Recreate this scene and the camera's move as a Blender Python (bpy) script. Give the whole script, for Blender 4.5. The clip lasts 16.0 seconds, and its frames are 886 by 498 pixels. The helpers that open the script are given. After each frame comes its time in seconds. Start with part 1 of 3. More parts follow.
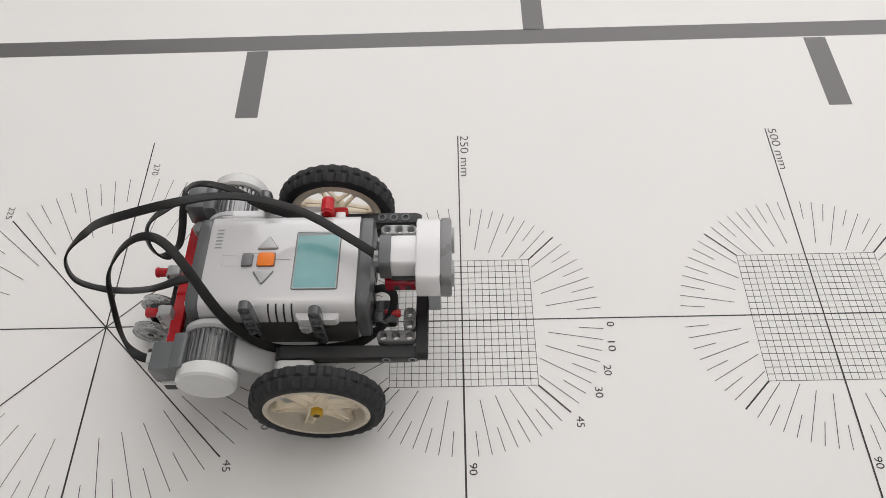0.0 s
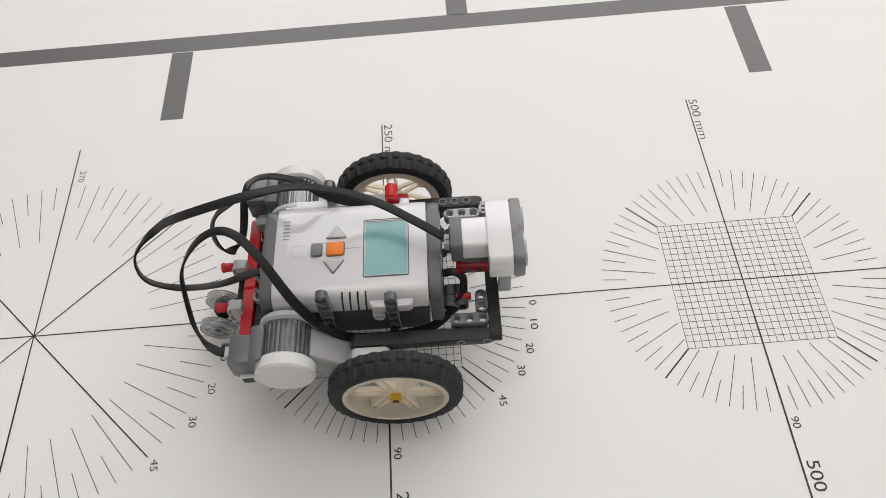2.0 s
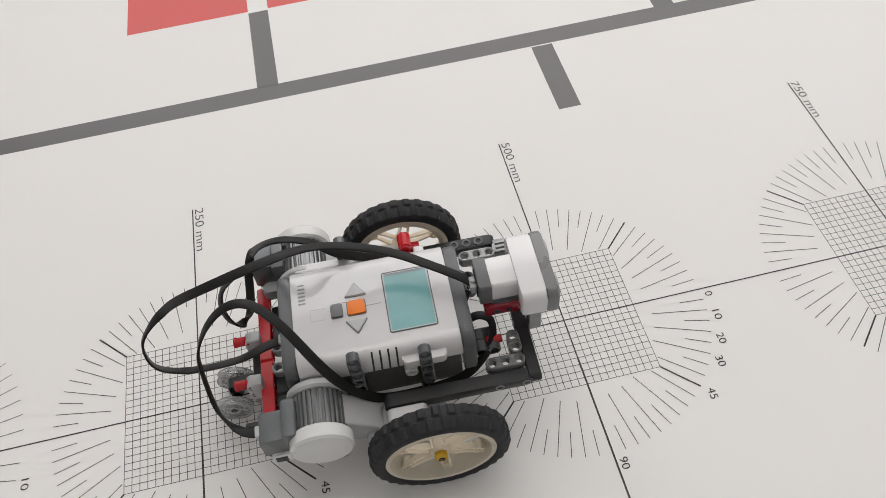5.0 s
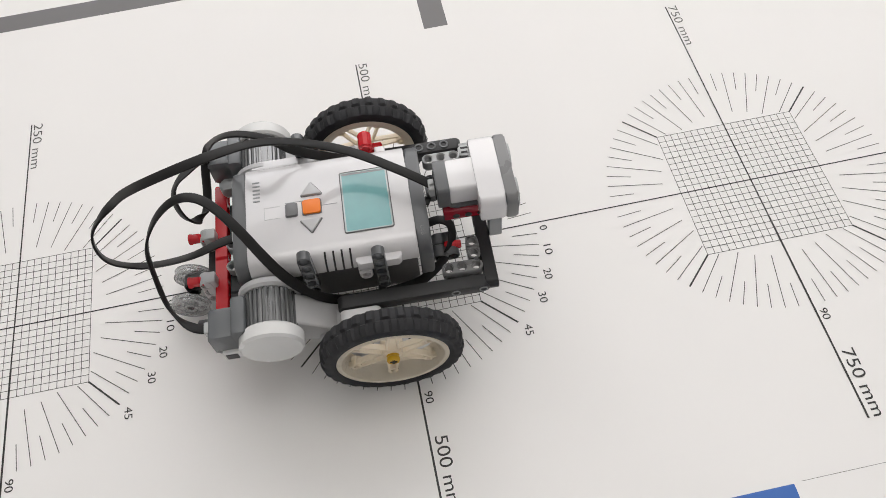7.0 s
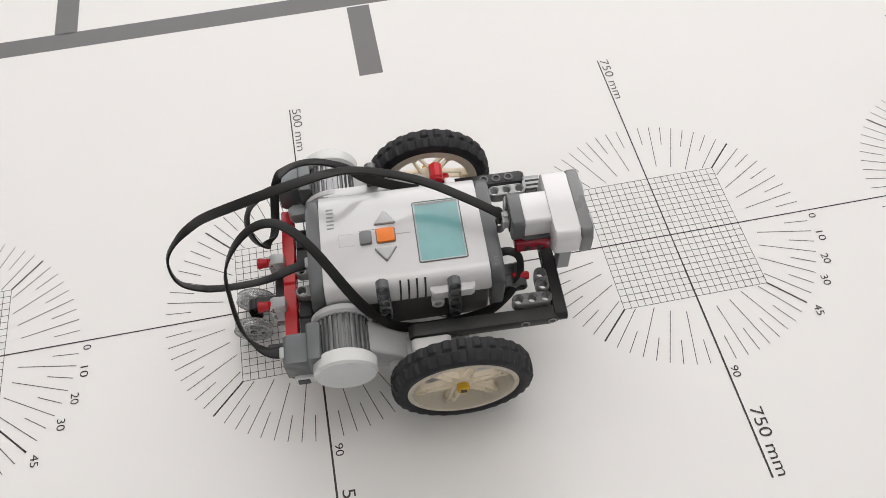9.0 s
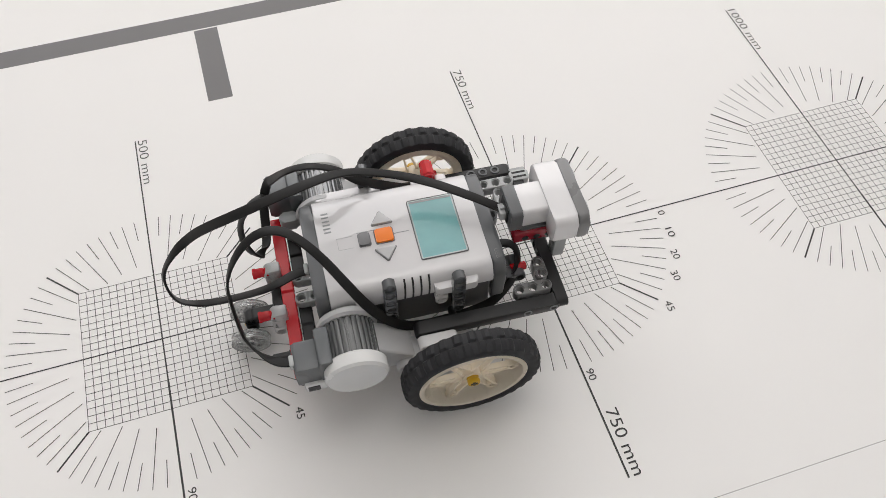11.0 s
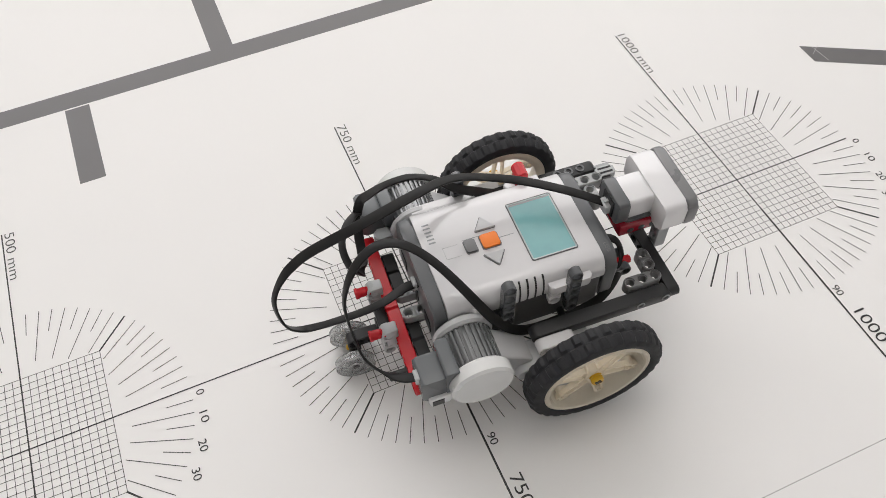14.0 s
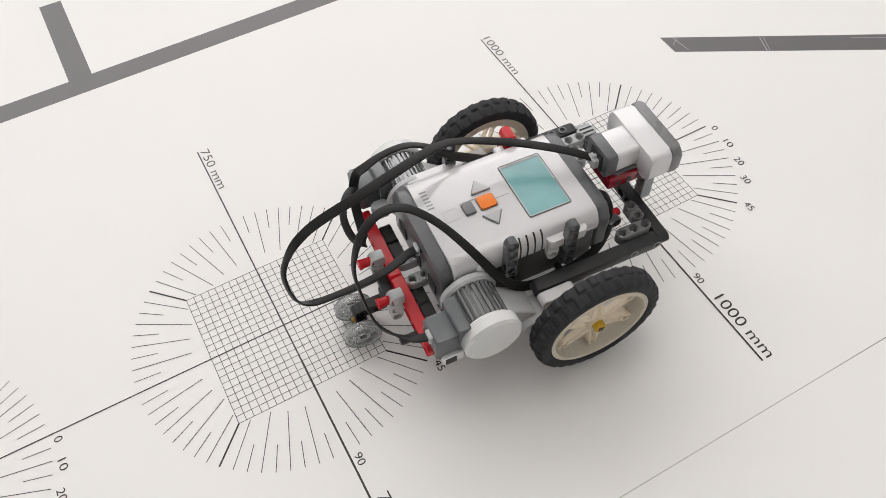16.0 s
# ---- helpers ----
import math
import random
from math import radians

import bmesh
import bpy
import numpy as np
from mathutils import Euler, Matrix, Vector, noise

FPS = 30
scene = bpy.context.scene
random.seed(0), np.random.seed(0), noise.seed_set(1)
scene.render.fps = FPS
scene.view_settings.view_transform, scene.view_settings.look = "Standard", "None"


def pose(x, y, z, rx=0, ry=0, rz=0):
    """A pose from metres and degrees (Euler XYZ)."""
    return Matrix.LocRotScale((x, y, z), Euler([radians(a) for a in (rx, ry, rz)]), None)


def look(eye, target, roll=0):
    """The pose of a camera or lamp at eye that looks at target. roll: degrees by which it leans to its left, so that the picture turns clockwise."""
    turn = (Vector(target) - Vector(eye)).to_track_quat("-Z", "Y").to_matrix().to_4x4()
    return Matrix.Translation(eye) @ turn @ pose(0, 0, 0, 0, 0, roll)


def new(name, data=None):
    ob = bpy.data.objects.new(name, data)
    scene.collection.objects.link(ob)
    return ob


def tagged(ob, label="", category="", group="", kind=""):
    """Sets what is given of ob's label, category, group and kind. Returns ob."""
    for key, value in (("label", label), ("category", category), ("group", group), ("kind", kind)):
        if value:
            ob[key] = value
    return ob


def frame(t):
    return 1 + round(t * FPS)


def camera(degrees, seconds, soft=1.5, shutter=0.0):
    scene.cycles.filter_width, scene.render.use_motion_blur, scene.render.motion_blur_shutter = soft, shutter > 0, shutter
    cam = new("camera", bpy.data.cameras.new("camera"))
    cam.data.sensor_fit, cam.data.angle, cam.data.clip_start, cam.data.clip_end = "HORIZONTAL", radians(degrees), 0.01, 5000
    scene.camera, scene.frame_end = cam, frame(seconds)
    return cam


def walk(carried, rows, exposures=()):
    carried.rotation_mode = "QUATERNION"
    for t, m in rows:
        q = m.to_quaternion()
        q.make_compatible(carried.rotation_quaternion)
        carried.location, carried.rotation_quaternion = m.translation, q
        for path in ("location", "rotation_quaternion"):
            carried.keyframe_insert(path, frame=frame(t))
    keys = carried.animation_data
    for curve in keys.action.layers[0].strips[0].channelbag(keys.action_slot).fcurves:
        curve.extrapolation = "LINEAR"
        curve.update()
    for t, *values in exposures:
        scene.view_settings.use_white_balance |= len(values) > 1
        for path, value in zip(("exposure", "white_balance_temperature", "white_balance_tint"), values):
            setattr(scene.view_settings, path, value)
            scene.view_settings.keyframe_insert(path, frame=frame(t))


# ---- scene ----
cam = camera(58.99, 16.0, soft=0.84, shutter=0.0)
PATH = [
    (0.0, look((0.2473, -0.2633, 0.4809), (0.2385, 0.0159, 0.0662), -2.70)),
    (0.5, look((0.2844, -0.2764, 0.4820), (0.2572, 0.0010, 0.0669), -7.23)),
    (1.0, look((0.2823, -0.2705, 0.4817), (0.2465, 0.0054, 0.0663), -9.03)),
    (1.5, look((0.2778, -0.2675, 0.4797), (0.2518, 0.0036, 0.0604), -6.78)),
    (2.0, look((0.2987, -0.2697, 0.4806), (0.2934, 0.0045, 0.0625), -5.57)),
    (2.5, look((0.3182, -0.2734, 0.4802), (0.3172, 0.0081, 0.0670), -7.61)),
    (3.0, look((0.3402, -0.2697, 0.4725), (0.3469, 0.0082, 0.0570), -9.89)),
    (5.3, look((0.3953, -0.2585, 0.4675), (0.4349, 0.0354, 0.0649), -6.25)),
    (5.5, look((0.4007, -0.2595, 0.4707), (0.4332, 0.0300, 0.0626), -4.66)),
    (6.0, look((0.4472, -0.2634, 0.4595), (0.4710, 0.0128, 0.0433), -2.75)),
    (6.5, look((0.5015, -0.2728, 0.4445), (0.4996, -0.0190, 0.0137), -5.56)),
    (7.0, look((0.5042, -0.2679, 0.4505), (0.5321, -0.0170, 0.0190), -5.88)),
    (7.5, look((0.4957, -0.2575, 0.4522), (0.5243, -0.0097, 0.0188), -4.37)),
    (8.0, look((0.4802, -0.2477, 0.4418), (0.5238, -0.0027, 0.0082), -0.04)),
    (8.5, look((0.5374, -0.2610, 0.4559), (0.5652, -0.0099, 0.0244), -3.69)),
    (9.0, look((0.5465, -0.2631, 0.4598), (0.5892, -0.0011, 0.0361), -2.24)),
    (9.2, look((0.5441, -0.2617, 0.4616), (0.5951, 0.0010, 0.0392), -0.70)),
    (11.3, look((0.6125, -0.2633, 0.4598), (0.6996, -0.0111, 0.0369), 0.55)),
    (11.5, look((0.6166, -0.2615, 0.4672), (0.7006, -0.0036, 0.0472), -0.94)),
    (12.0, look((0.6121, -0.2619, 0.4523), (0.6960, 0.0084, 0.0400), 0.17)),
    (12.5, look((0.6295, -0.2582, 0.4412), (0.7243, 0.0070, 0.0281), 1.03)),
    (13.0, look((0.6644, -0.2604, 0.4496), (0.7579, 0.0026, 0.0348), -2.20)),
    (13.5, look((0.6661, -0.2580, 0.4476), (0.7622, 0.0067, 0.0344), -2.35)),
    (14.0, look((0.6711, -0.2547, 0.4447), (0.7734, 0.0104, 0.0332), -2.63)),
    (14.5, look((0.6736, -0.2551, 0.4449), (0.7812, 0.0096, 0.0346), -2.21)),
    (15.0, look((0.6899, -0.2619, 0.4463), (0.7931, 0.0022, 0.0345), -3.93)),
    (15.5, look((0.6957, -0.2629, 0.4467), (0.8061, -0.0028, 0.0342), -2.98)),
    (16.0, look((0.7304, -0.2718, 0.4450), (0.8585, -0.0194, 0.0329), -2.51)),
]
walk(cam, PATH, exposures=[(0.0, -0.44), (0.5, -0.46), (1.0, -0.43), (1.5, -0.35), (2.0, -0.37), (2.5, -0.41), (3.0, -0.45), (5.5, -0.53), (6.0, -0.45), (6.5, -0.32), (9.0, -0.33), (11.5, -0.39), (13.0, -0.38), (14.0, -0.37), (15.0, -0.39), (16.0, -0.31)])

# ---- light: window wall behind the robot, pale ceiling panel added as fill, overcast sky ----
world = bpy.data.worlds.new("sky")
scene.world = world
world.use_nodes = True
wn = world.node_tree
sky = wn.nodes.new("ShaderNodeTexSky")
sky.sky_type, sky.sun_disc = "NISHITA", False
sky.sun_elevation, sky.sun_rotation = radians(40), radians(20)
wn.nodes["Background"].inputs["Strength"].default_value = 0.12
wn.links.new(sky.outputs[0], wn.nodes["Background"].inputs["Color"])


def area(name, eye, target, sx, sy, watts, colour):
    data = bpy.data.lights.new(name, "AREA")
    data.shape, data.size, data.size_y, data.energy, data.color = "RECTANGLE", sx, sy, watts, colour
    ob = new(name, data)
    ob.matrix_world = look(eye, target)
    return ob


area("window_light", (1.25, 1.90, 1.83), (1.25, 0, 1.73), 4.0, 1.90, 88, (1.0, 0.977, 0.965))
GLOW = 2.45
PX0, PX1, PY0, PY1 = -0.50, 1.95, 0.05, 0.95
SPIN = -9.0


# ---- materials ----
def material(name, colour, rough=0.4, metal=0.0, vary=0.06, scale=40.0, bump=0.02, fine=900.0, spec=0.5, coat=0.0):
    m = bpy.data.materials.new(name)
    m.use_nodes = True
    nt = m.node_tree
    b = nt.nodes["Principled BSDF"]
    b.inputs["Metallic"].default_value = metal
    b.inputs["Specular IOR Level"].default_value = spec
    b.inputs["Coat Weight"].default_value = coat
    tc = nt.nodes.new("ShaderNodeTexCoord")
    n1 = nt.nodes.new("ShaderNodeTexNoise")
    n1.inputs["Scale"].default_value, n1.inputs["Detail"].default_value = scale, 6.0
    n2 = nt.nodes.new("ShaderNodeTexNoise")
    n2.inputs["Scale"].default_value, n2.inputs["Detail"].default_value = fine, 3.0
    nt.links.new(tc.outputs["Object"], n1.inputs["Vector"])
    nt.links.new(tc.outputs["Object"], n2.inputs["Vector"])
    mix = nt.nodes.new("ShaderNodeMix")
    mix.data_type = "RGBA"
    lo = [max(0.0, c * (1 - vary)) for c in colour]
    hi = [min(1.0, c * (1 + vary)) for c in colour]
    mix.inputs["A"].default_value, mix.inputs["B"].default_value = (*lo, 1), (*hi, 1)
    nt.links.new(n1.outputs["Fac"], mix.inputs["Factor"])
    nt.links.new(mix.outputs["Result"], b.inputs["Base Color"])
    ramp = nt.nodes.new("ShaderNodeMapRange")
    ramp.inputs["To Min"].default_value, ramp.inputs["To Max"].default_value = rough * 0.85, min(1.0, rough * 1.15)
    nt.links.new(n1.outputs["Fac"], ramp.inputs["Value"])
    nt.links.new(ramp.outputs["Result"], b.inputs["Roughness"])
    if bump:
        bp = nt.nodes.new("ShaderNodeBump")
        bp.inputs["Strength"].default_value, bp.inputs["Distance"].default_value = bump, 0.0006
        nt.links.new(n2.outputs["Fac"], bp.inputs["Height"])
        nt.links.new(bp.outputs["Normal"], b.inputs["Normal"])
    return m


M_MAT = material("mat_vinyl", (0.79, 0.777, 0.762), 0.50, vary=0.03, scale=4.0, bump=0.05, fine=260.0, spec=0.25)
M_INK = material("ink_black", (0.025, 0.024, 0.024), 0.45, vary=0.25, scale=90.0, bump=0.0)
M_THIN = material("ink_thin", (0.07, 0.068, 0.066), 0.45, vary=0.3, scale=70.0, bump=0.0)
M_GREYINK = material("ink_grey", (0.115, 0.110, 0.110), 0.45, vary=0.10, scale=24.0, bump=0.03, fine=300.0)
M_REDINK = material("ink_red", (0.62, 0.075, 0.065), 0.45, vary=0.06, scale=20.0, bump=0.03, fine=300.0)
M_BLUEINK = material("ink_blue", (0.035, 0.13, 0.42), 0.45, vary=0.06, scale=20.0, bump=0.03, fine=300.0)
M_SCUFF = material("scuffed_vinyl", (0.45, 0.44, 0.43), 0.6, vary=0.2, scale=60.0, bump=0.0)
M_SMOKE = material("smoky_plastic", (0.62, 0.63, 0.63), 0.15, vary=0.08, scale=70.0, bump=0.0)
M_SMOKE.node_tree.nodes["Principled BSDF"].inputs["Transmission Weight"].default_value = 0.70
M_SEAM = material("ink_seam", (0.13, 0.125, 0.12), 0.5, vary=0.3, scale=60.0, bump=0.0)
M_WHITE = material("white_plastic", (0.69, 0.68, 0.685), 0.16, vary=0.03, scale=60.0, bump=0.02, fine=1400.0, coat=0.5)
M_SHELL = material("shell_plastic", (0.61, 0.60, 0.605), 0.15, vary=0.03, scale=60.0, bump=0.02, fine=1400.0, coat=0.6)
M_LIGHT = material("light_grey_plastic", (0.68, 0.68, 0.67), 0.26, vary=0.05, scale=60.0, bump=0.02, fine=1400.0)
M_GREY = material("dark_grey_plastic", (0.095, 0.099, 0.103), 0.30, vary=0.08, scale=70.0, bump=0.03, fine=1400.0)
M_MID = material("mid_grey_plastic", (0.26, 0.27, 0.275), 0.30, vary=0.08, scale=70.0, bump=0.03, fine=1400.0)
M_DISC = material("silver_grey_plastic", (0.40, 0.41, 0.41), 0.28, vary=0.08, scale=70.0, bump=0.02, fine=1400.0)
M_BLACK = material("black_plastic", (0.026, 0.026, 0.027), 0.38, vary=0.15, scale=70.0, bump=0.03, fine=1400.0, spec=0.3)
M_RUBBER = material("black_rubber", (0.019, 0.019, 0.021), 0.66, vary=0.25, scale=120.0, bump=0.12, fine=1500.0, spec=0.32)
M_CABLE = material("cable_sheath", (0.0135, 0.013, 0.013), 0.46, vary=0.20, scale=80.0, bump=0.05, fine=900.0, spec=0.22)
M_RED = material("red_plastic", (0.55, 0.012, 0.020), 0.25, vary=0.06, scale=70.0, bump=0.02, fine=1400.0)
# darker copy of M_RED: the sensor's shade on the neck is in the colour
M_RED_SHADED = material("red_plastic_shaded", (0.26, 0.008, 0.020), 0.22, vary=0.06, scale=70.0, bump=0.02, fine=1400.0)
M_CREAM = material("cream_plastic", (0.93, 0.855, 0.71), 0.28, vary=0.04, scale=60.0, bump=0.02, fine=1400.0)
M_YELLOW = material("yellow_plastic", (0.62, 0.36, 0.01), 0.35, vary=0.06, scale=90.0, bump=0.02, fine=1400.0)
M_ORANGE = material("orange_rubber", (0.85, 0.20, 0.008), 0.45, vary=0.04, scale=90.0, bump=0.03, fine=1400.0)
M_BTN = material("grey_rubber", (0.50, 0.50, 0.505), 0.45, vary=0.05, scale=90.0, bump=0.03, fine=1400.0)
M_BTNDK = material("dark_grey_rubber", (0.16, 0.16, 0.165), 0.45, vary=0.06, scale=90.0, bump=0.03, fine=1400.0)
M_LCD = material("lcd_teal", (0.17, 0.38, 0.385), 0.22, vary=0.16, scale=55.0, bump=0.05, fine=60.0, coat=0.55, spec=0.5)
M_LCD.node_tree.nodes["Principled BSDF"].inputs["Coat Roughness"].default_value = 0.13
M_LCD.node_tree.nodes["Principled BSDF"].inputs["Coat IOR"].default_value = 1.6
M_BORDER = material("screen_border", (0.36, 0.43, 0.425), 0.08, vary=0.10, scale=60.0, bump=0.0, coat=1.0, spec=0.8)
M_CASE = material("battery_case_plastic", (0.052, 0.051, 0.051), 0.35, vary=0.12, scale=70.0, bump=0.03, fine=1400.0, spec=0.4)
M_CLEAR = material("clear_jack", (0.45, 0.46, 0.46), 0.12, vary=0.05, scale=90.0, bump=0.0)
M_METAL = material("contact_metal", (0.75, 0.72, 0.62), 0.25, metal=1.0, vary=0.05, bump=0.0)
M_RIB = material("ribbed_grey_plastic", (0.13, 0.133, 0.135), 0.10, vary=0.08, scale=70.0, bump=0.02, fine=1400.0, spec=0.8, coat=1.0)
M_SLATE = material("slate_grey_plastic", (0.115, 0.122, 0.128), 0.20, vary=0.07, scale=70.0, bump=0.03, fine=1400.0)
M_UPRIGHT = material("polished_grey_plastic", (0.085, 0.088, 0.092), 0.17, vary=0.08, scale=70.0, bump=0.02, fine=1400.0, spec=0.6)
M_FACE = material("sensor_face_plastic", (0.17, 0.17, 0.172), 0.28, vary=0.06, scale=70.0, bump=0.02, fine=1400.0)
M_WALL = material("wall_paint", (0.80, 0.80, 0.798), 0.8, vary=0.03, scale=3.0, bump=0.05, fine=120.0)
M_FLOOR = material("floor_lino", (0.50, 0.48, 0.45), 0.5, vary=0.08, scale=4.0, bump=0.04, fine=150.0)
# cream plastic lets some light through
_n = M_CREAM.node_tree
_thru = _n.nodes.new("ShaderNodeBsdfTranslucent")
_thru.inputs["Color"].default_value = (0.95, 0.88, 0.77, 1)
_both = _n.nodes.new("ShaderNodeMixShader")
_both.inputs["Fac"].default_value = 0.46
_n.links.new(_n.nodes["Principled BSDF"].outputs["BSDF"], _both.inputs[1])
_n.links.new(_thru.outputs["BSDF"], _both.inputs[2])
_n.links.new(_both.outputs["Shader"], _n.nodes["Material Output"].inputs["Surface"])
M_GLOW = bpy.data.materials.new("panel_glow")
M_GLOW.use_nodes = True
M_GLOW.node_tree.nodes["Principled BSDF"].inputs["Emission Color"].default_value = (1.0, 0.962, 0.922, 1)
M_GLOW.node_tree.nodes["Principled BSDF"].inputs["Emission Strength"].default_value = GLOW
M_GLASS = bpy.data.materials.new("window_glass")
M_GLASS.use_nodes = True
_g = M_GLASS.node_tree.nodes["Principled BSDF"]
_g.inputs["Transmission Weight"].default_value, _g.inputs["Roughness"].default_value, _g.inputs["IOR"].default_value = 1.0, 0.0, 1.45


# ---- mesh helpers ----
def part(name, bm, mat, parent=None, label="", smooth=None):
    """Link a bmesh as one mesh object under a thing or a part."""
    me = bpy.data.meshes.new(name)
    bmesh.ops.recalc_face_normals(bm, faces=bm.faces[:])
    bm.to_mesh(me)
    bm.free()
    me.materials.append(mat)
    if smooth is not None:
        me.polygons.foreach_set("use_smooth", [True] * len(me.polygons))
        me.set_sharp_from_angle(angle=radians(smooth))
    ob = new(name, me)
    ob.parent = parent
    if label:
        tagged(ob, label)
    return ob


def join(*bms):
    out = bms[0]
    for b in bms[1:]:
        me = bpy.data.meshes.new("tmp")
        b.to_mesh(me)
        b.free()
        out.from_mesh(me)
        bpy.data.meshes.remove(me)
    return out


def box(x0, x1, y0, y1, z0, z1, bevel=0.0, seg=2):
    bm = bmesh.new()
    bmesh.ops.create_cube(bm, size=1.0)
    for v in bm.verts:
        v.co = Vector(((x0 + x1) / 2 + v.co.x * (x1 - x0), (y0 + y1) / 2 + v.co.y * (y1 - y0), (z0 + z1) / 2 + v.co.z * (z1 - z0)))
    if bevel:
        bmesh.ops.bevel(bm, geom=bm.edges[:], offset=bevel, segments=seg, profile=0.5, affect="EDGES")
    return bm


def moved(bm, m):
    bm.transform(m)
    return bm


def lathe(profile, n=48, close=True):
    """Turn a list of (radius, y) about the y axis; a closed outline makes a ring."""
    bm = bmesh.new()
    rows = []
    for i in range(n):
        a = 2 * math.pi * i / n
        rows.append([bm.verts.new((r * math.cos(a), y, r * math.sin(a))) for r, y in profile])
    k = len(profile)
    for i in range(n):
        p, q = rows[i], rows[(i + 1) % n]
        for j in range(k if close else k - 1):
            bm.faces.new((p[j], p[(j + 1) % k], q[(j + 1) % k], q[j]))
    if not close:
        bm.faces.new([r[0] for r in rows])
        bm.faces.new([r[-1] for r in reversed(rows)])
    return bm


def rod(r, y0, y1, n=24, bevel=0.0006):
    """Solid cylinder along y with softened rims."""
    b = min(bevel, r * 0.4)
    return lathe([(r - b, y0), (r, y0 + b), (r, y1 - b), (r - b, y1)], n, close=False)


def extrude(outline, a0, a1, axis="x", bevel=0.0, seg=2):
    """A prism from an outline in the two other axes, along axis from a0 to a1."""
    def put(u, v, w):
        return {"x": (w, u, v), "y": (u, w, v), "z": (u, v, w)}[axis]
    bm = bmesh.new()
    lo = [bm.verts.new(put(u, v, a0)) for u, v in outline]
    hi = [bm.verts.new(put(u, v, a1)) for u, v in outline]
    n = len(outline)
    for i in range(n):
        bm.faces.new((lo[i], lo[(i + 1) % n], hi[(i + 1) % n], hi[i]))
    caps = [bm.faces.new(lo[::-1]), bm.faces.new(hi)]
    if bevel:
        rim = {e for f in caps for e in f.edges}
        bmesh.ops.bevel(bm, geom=list(rim), offset=bevel, segments=seg, profile=0.5, affect="EDGES")
    return bm


def rounded(x0, x1, y0, y1, r, n=5):
    pts = []
    for cx, cy, a in ((x1 - r, y1 - r, 0), (x0 + r, y1 - r, 90), (x0 + r, y0 + r, 180), (x1 - r, y0 + r, 270)):
        for i in range(n + 1):
            t = radians(a + 90 * i / n)
            pts.append((cx + r * math.cos(t), cy + r * math.sin(t)))
    return pts


def hull(circles, n=20):
    """Outline round two circles (x, y, r)."""
    pts = [(x + r * math.cos(2 * math.pi * i / n), y + r * math.sin(2 * math.pi * i / n)) for x, y, r in circles for i in range(n)]
    pts = sorted(set((round(a, 7), round(b, 7)) for a, b in pts))
    def half(seq):
        out = []
        for p in seq:
            while len(out) > 1 and (out[-1][0] - out[-2][0]) * (p[1] - out[-2][1]) - (out[-1][1] - out[-2][1]) * (p[0] - out[-2][0]) <= 0:
                out.pop()
            out.append(p)
        return out[:-1]
    return half(pts) + half(pts[::-1])


U = 0.008


def liftarm(count, half=0.0038, thick=0.0038):
    """A studless beam along x from its first hole at the origin; holes run through along z."""
    bm = bmesh.new()
    n = 24
    for c in range(count):
        ox = c * U
        rings = []
        for r, z in ((-1, -thick), (0.0031, -thick), (0.0031, -thick + 0.0008), (0.0025, -thick + 0.0008), (0.0025, thick - 0.0008), (0.0031, thick - 0.0008), (0.0031, thick), (-1, thick), (None, thick - 0.0005), (None, -thick + 0.0005)):
            ring = []
            for i in range(n):
                a = 2 * math.pi * i / n
                ca, sa = math.cos(a), math.sin(a)
                if r is not None and r > 0:
                    u, v = r * ca, r * sa
                elif (c == 0 and ca < -1e-6) or (c == count - 1 and ca > 1e-6):
                    u, v = half * ca, half * sa
                else:
                    k = min(0.004 / max(abs(ca), 1e-6), half / max(abs(sa), 1e-6))
                    u, v = k * ca, k * sa
                    if i % 6 == 3:
                        u, v = math.copysign(0.004, ca), math.copysign(half, sa)
                if r == -1:
                    f = (half - 0.0005) / half
                    u, v = (u * f if (c == 0 and ca < -1e-6) or (c == count - 1 and ca > 1e-6) else u), v * f
                ring.append(bm.verts.new((ox + u, v, z)))
            rings.append(ring)
        for k in range(len(rings)):
            p, q = rings[k], rings[(k + 1) % len(rings)]
            for i in range(n):
                bm.faces.new((p[i], p[(i + 1) % n], q[(i + 1) % n], q[i]))
    bmesh.ops.remove_doubles(bm, verts=bm.verts[:], dist=0.00002)
    return bm


ALONG_X_HOLES_Y = pose(0, 0, 0, 90, 0, 0)
ALONG_Y_HOLES_X = pose(0, 0, 0, 0, 90, 0) @ pose(0, 0, 0, 0, 0, 90)
ALONG_Y_HOLES_Z = pose(0, 0, 0, 0, 0, 90)
ALONG_Z_HOLES_Y = pose(0, 0, 0, 0, -90, 0) @ pose(0, 0, 0, 90, 0, 0)
ALONG_Z_HOLES_X = pose(0, 0, 0, 0, -90, 0)


def arm_at(count, at, turn, half=0.0038, thick=0.0038):
    return moved(liftarm(count, half, thick), Matrix.Translation(at) @ turn)


def spline(points, steps=10):
    """Smooth curve through points."""
    p = [Vector(q) for q in points]
    p = [2 * p[0] - p[1]] + p + [2 * p[-1] - p[-2]]
    out = []
    for i in range(1, len(p) - 2):
        a, b, c, d = p[i - 1:i + 3]
        for s in range(steps):
            t = s / steps
            out.append(0.5 * ((2 * b) + (c - a) * t + (2 * a - 5 * b + 4 * c - d) * t * t + (3 * b - a - 3 * c + d) * t ** 3))
    out.append(p[-2])
    return out


